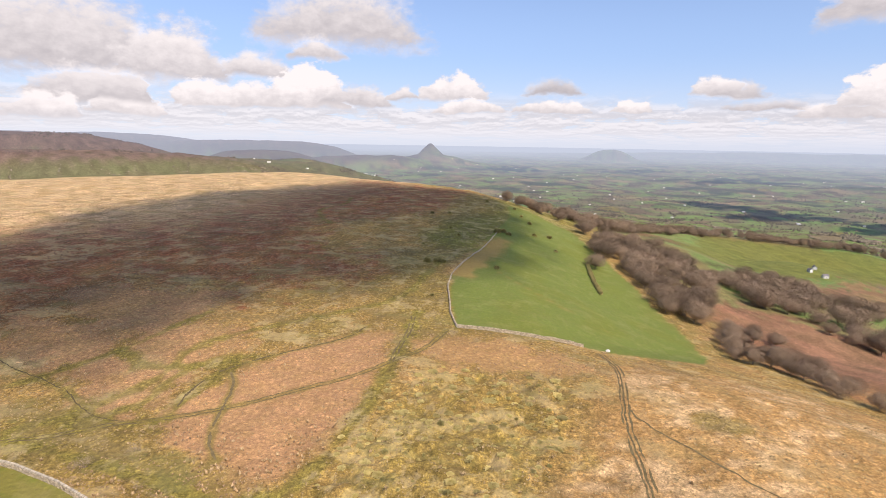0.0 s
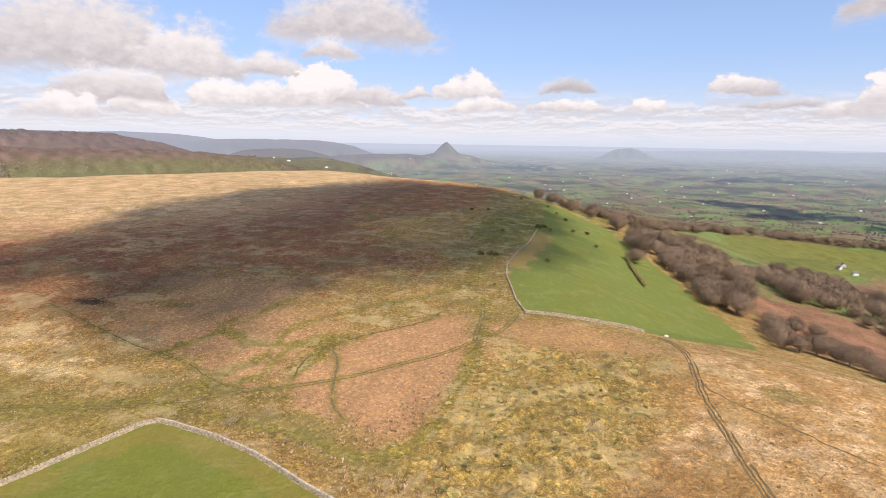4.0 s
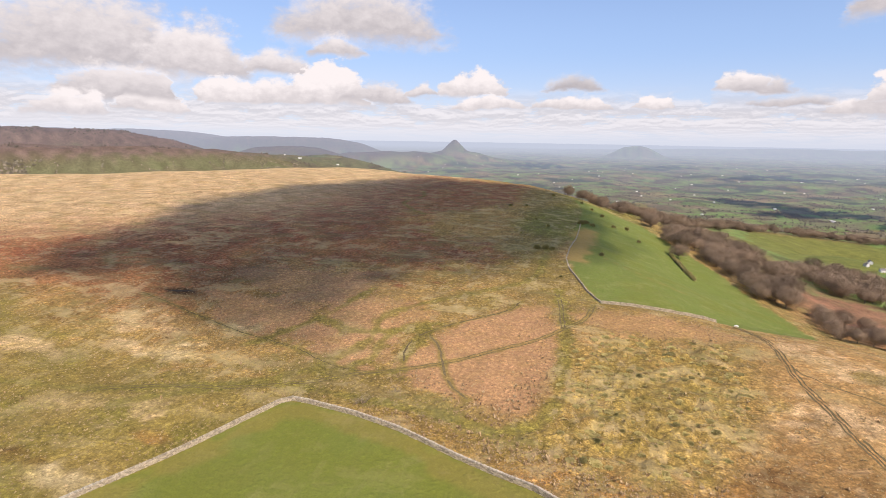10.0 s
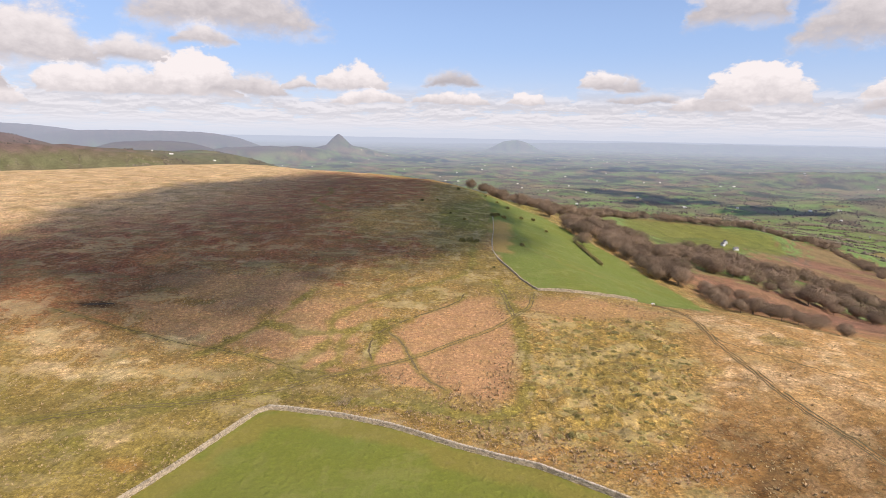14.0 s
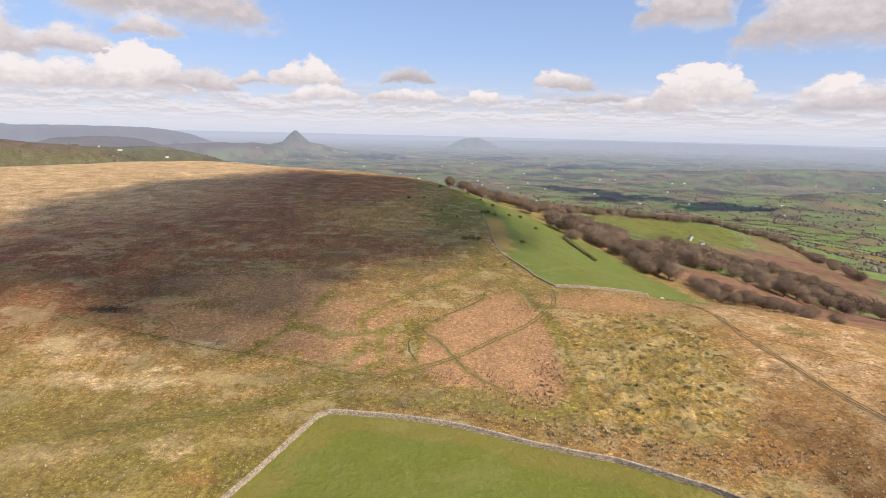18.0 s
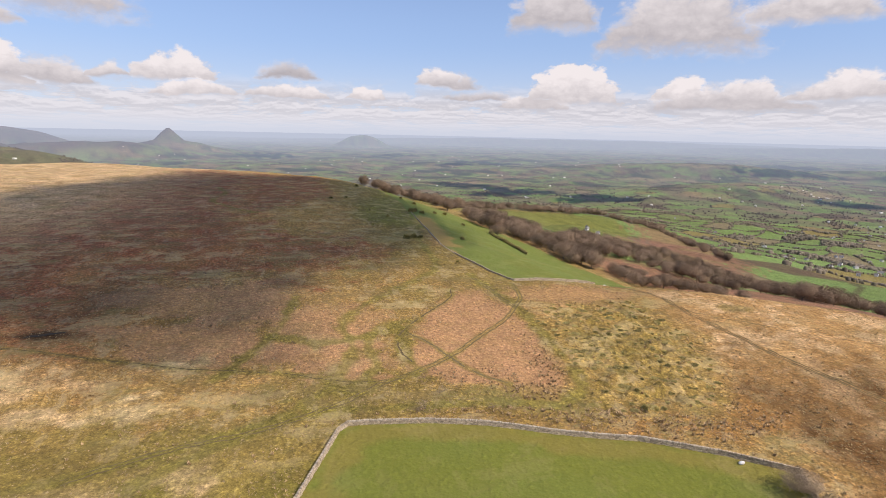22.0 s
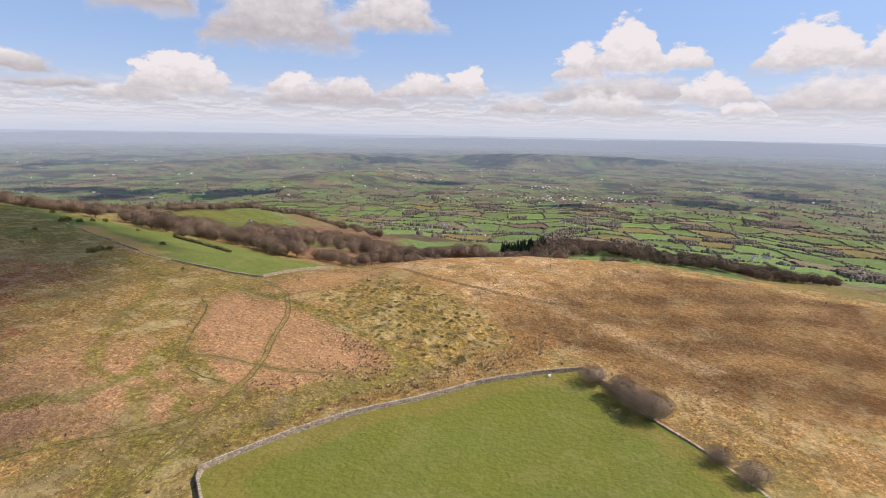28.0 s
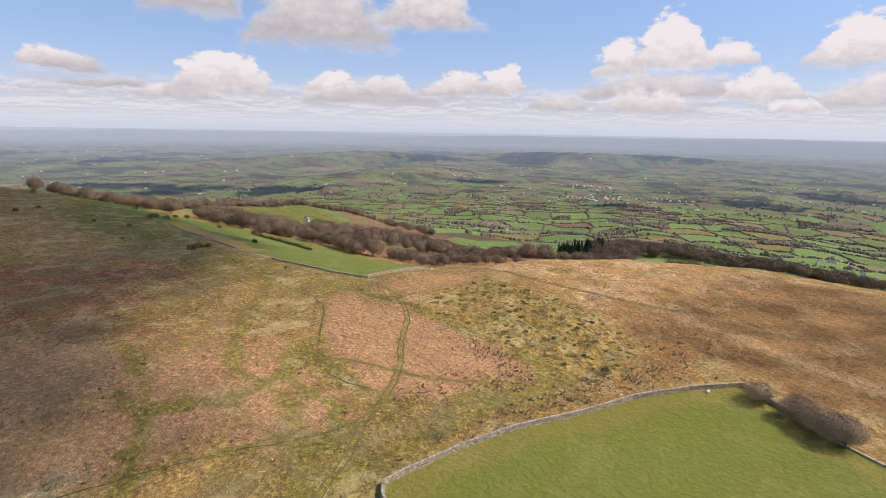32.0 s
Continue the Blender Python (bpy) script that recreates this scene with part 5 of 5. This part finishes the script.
# ---------------------------------------------------------------- hedgerows and far woods of the vale
def far_crowns(name, x, y, tall, label, mat):
    """Many small ragged crowns, drawn in with the distance."""
    n = len(x)
    z = land(x, y)
    bx, by, bz = drawn_in(x, y, z)
    k = np.hypot(bx, by) / np.hypot(x, y)
    h = tall * k * rng.uniform(0.6, 1.35, n)
    w = h * rng.uniform(0.4, 0.75, n)
    ring = 6
    q = np.arange(ring) * 2 * math.pi / ring
    verts = np.zeros((n, 2 * ring + 1, 3))
    for lvl, (rad, up) in enumerate(((0.95, 0.22), (0.82, 0.72))):
        jr = rng.uniform(0.7, 1.25, (n, ring))
        verts[:, lvl * ring:(lvl + 1) * ring, 0] = bx[:, None] + w[:, None] * rad * jr * np.cos(q + 0.5 * lvl)
        verts[:, lvl * ring:(lvl + 1) * ring, 1] = by[:, None] + w[:, None] * rad * jr * np.sin(q + 0.5 * lvl)
        verts[:, lvl * ring:(lvl + 1) * ring, 2] = bz[:, None] + h[:, None] * up * rng.uniform(0.85, 1.15, (n, ring)) - (h[:, None] * 0.25 if lvl == 0 else 0)
    verts[:, -1] = np.stack([bx, by, bz + h], 1)
    tri = []
    for i in range(ring):
        j = (i + 1) % ring
        tri += [(i, j, ring + i), (j, ring + j, ring + i), (ring + i, ring + j, 2 * ring)]
    faces = (np.array(tri)[None] + (np.arange(n) * (2 * ring + 1))[:, None, None]).reshape(-1, 3)
    ob = new(name, tri_mesh(name, verts.reshape(-1, 3), faces, mat))
    return tagged(ob, label, "trees", kind="stuff")


n = 620000
r = np.sqrt(rng.uniform(0.35 ** 2, 1, n)) * 2600
a = np.radians(np.where(rng.uniform(0, 1, n) < 0.12, rng.uniform(-62, -15, n), rng.uniform(-15, 98, n)))
x, y = r * np.sin(a), r * np.cos(a)
s = outline_distance(x, y, BROW)
who, edge = fields(x, y, 160, 5)
wd = woods(x, y)
near_wood = np.minimum.reduce([outline_distance(x, y, p) for p in WOOD + [BELT]])
keep = (s > 250) & (near_wood > 8) & ((land(x, y) < -110) | (x < -700) & (land(x, y) < -45)) & ((edge < 2.2) & (rng.uniform(0, 1, n) < 0.95) | (wd > 0.12) & (rng.uniform(0, 1, n) < 0.30))
big = keep & ((rng.uniform(0, 1, n) < 0.035) | (wd > 0.12))
far_crowns("hedgerow_trees", x[big], y[big], 6.0, "bare hedgerow trees and copses standing in the vale", MAT_HEDGE)
keep &= ~big
far_crowns("hedgerows", x[keep], y[keep], 3.4, "brown winter hedgerows between green fields", MAT_HEDGE)
n = 260000
r = 2600 * np.power(4.5, rng.uniform(0, 1, n))
a = np.radians(rng.uniform(-60, 100, n))
x, y = r * np.sin(a), r * np.cos(a)
who, edge = fields(x, y, 160, 5)
keep = (far_lift(x, y) < 150) & (edge < 4) & (rng.uniform(0, 1, n) < 0.28) | (woods(x, y) > 0.08) & (rng.uniform(0, 1, n) < 0.3)
far_crowns("distant_woods", x[keep], y[keep], 6.0, "far dark copses and hedges with painted haze", MAT_FAR_WOOD)


# ---------------------------------------------------------------- houses
def house(name, long, deep, tall, label):
    base = new(name)
    L, D, H, R = long / 2, deep / 2, tall, deep * 0.42
    v = [(-L, -D, -1), (L, -D, -1), (L, D, -1), (-L, D, -1), (-L, -D, H), (L, -D, H), (L, D, H), (-L, D, H), (-L, 0, H + R), (L, 0, H + R)]
    f = [(0, 1, 5, 4), (1, 2, 6, 9, 5), (2, 3, 7, 6), (3, 0, 4, 8, 7), (3, 2, 1, 0)]
    part("wall", mesh_of(name + "_wall", v, f, MAT_WHITE), base)
    e, t = 0.35, 0.18
    v = [(-L - e, -D - e, H - 0.25), (L + e, -D - e, H - 0.25), (L + e, 0, H + R + t), (-L - e, 0, H + R + t), (-L - e, D + e, H - 0.25), (L + e, D + e, H - 0.25),
         (-L - e, -D - e, H - 0.25 - t), (L + e, -D - e, H - 0.25 - t), (L + e, 0, H + R), (-L - e, 0, H + R), (-L - e, D + e, H - 0.25 - t), (L + e, D + e, H - 0.25 - t)]
    f = [(0, 1, 2, 3), (3, 2, 5, 4), (7, 6, 9, 8), (8, 9, 10, 11), (0, 6, 7, 1), (4, 5, 11, 10), (0, 3, 9, 6), (3, 4, 10, 9), (1, 7, 8, 2), (2, 8, 11, 5)]
    part("roof", mesh_of(name + "_roof", v, f, MAT_SLATE), base, "grey slate roof")
    ch = box_stone(0.8, 0.8, 1.8, 0, np.array((L - 0.6, 0, H + R + 0.4)), 0.0)
    part("chimney", mesh_of(name + "_chimney", ch, BOX, MAT_STONE), base)
    pane = mesh_of(name + "_window", box_stone(1.0, 0.08, 1.2, 0, np.zeros(3), 0.0), BOX, MAT_PANE)
    for i, (wx, wz) in enumerate(((-L * 0.6, 1.3), (L * 0.6, 1.3), (-L * 0.6, tall - 1.0), (L * 0.6, tall - 1.0))):
        for sgn in (-1, 1):
            w = part("window", pane, base)
            w.location = (wx, sgn * (D + 0.02), wz)
    door = part("door", mesh_of(name + "_door", box_stone(1.0, 0.1, 2.0, 0, np.zeros(3), 0.0), BOX, MAT_BARK), base, "dark wooden door")
    door.location = (0, -D - 0.02, 1.0)
    return tagged(base, label, "house", "houses of the vale")


HOUSES = [house("house", 10, 7, 5.0, "white rendered house with a slate roof"), house("house", 14, 7.5, 5.2, "long white farmhouse with a slate roof"), house("house", 8, 6.5, 5.4, "small pale cottage with a slate roof")]
at = [(381.6, 763.0), (330, 640), (318, 620), (326, 606), (1098, 1102), (1110, 1120), (1085, 1090)]
for cx, cy, spread, count in ((900, 720, 70, 11), (1220, 950, 80, 6), (1800, 1250, 120, 6), (2250, 1500, 150, 9), (2500, 1250, 160, 9), (1550, 700, 90, 6), (1500, 1500, 130, 6), (890, 351, 22, 6), (1052, 173, 45, 8), (1001, 75, 35, 6), (1184, 940, 50, 9), (1671, 1516, 60, 6)):
    for _ in range(count):
        at.append((cx + rng.normal(0, spread), cy + rng.normal(0, spread)))
for i, (x, y) in enumerate(at):
    m = place(x, y, rng.uniform(0, 3.1), 0.5 if i < 4 else 0.65, 0.2)
    if i < 3:
        HOUSES[i].matrix_basis = m
    else:
        copy_at(HOUSES[int(rng.randint(3))], m)

# far farms and the valley town, too small to tell apart
verts, faces = [], []
spots = [(2700 * 4.2 ** rng.uniform(0, 1), rng.uniform(-35, 98), 1.0) for _ in range(240)] + [(rng.uniform(5600, 7000), rng.uniform(-25, -18), 1.0) for _ in range(150)]
spots += [(math.hypot(cx, cy), math.degrees(math.atan2(cx, cy)), 0.75) for cx, cy, n in ((2871, 1333, 22), (2989, 1062, 16), (2640, 1473, 14), (3600, 1900, 16), (4300, 800, 18), (4600, 3200, 16), (3300, 2900, 14)) for cx, cy in [(cx + rng.normal(0, 110), cy + rng.normal(0, 110)) for _ in range(n)]]
for rad, bearing, size in spots:
    m = place(rad * math.sin(radians(bearing)), rad * math.cos(radians(bearing)), rng.uniform(0, 3), size)
    b = box_stone(rng.uniform(10, 22), rng.uniform(8, 11), rng.uniform(5, 7), 0, np.array((0, 0, 3.5)), 0.05)
    faces += [[q + len(verts) * 8 for q in f] for f in BOX]
    verts.append(np.array([m @ Vector(p) for p in b]))
tagged(new("distant_farms", mesh_of("distant_farms", np.concatenate(verts), faces, MAT_WHITE)), "tiny white farms and town houses in the haze", "houses", kind="stuff")


# ---------------------------------------------------------------- white boulders by the walls
def boulder(name, seed, size, label):
    bm = bmesh.new()
    bmesh.ops.create_icosphere(bm, subdivisions=2, radius=0.5)
    r = np.random.RandomState(seed)
    for v in bm.verts:
        v.co *= 1 + 0.12 * noise.noise(v.co * 3 + Vector((seed, 0, 0)))
        v.co = Vector((v.co.x * size[0], v.co.y * size[1], max(v.co.z, -0.3) * size[2]))
    me = bpy.data.meshes.new(name)
    bm.to_mesh(me)
    bm.free()
    me.materials.append(MAT_WHITE)
    return tagged(new(name, me), label, "boulder")


for k, (x, y, size) in enumerate(((89.5, 198.2, (1.5, 0.9, 1.0)), (45.0, 75.8, (1.3, 0.8, 0.7)))):
    b = boulder("white_boulder", 3 + k, size, ("large white boulder beside the field gateway", "white boulder lying in the pasture corner")[k])
    b.location = spot(x, y) + Vector((0, 0, 0.3 * size[2]))
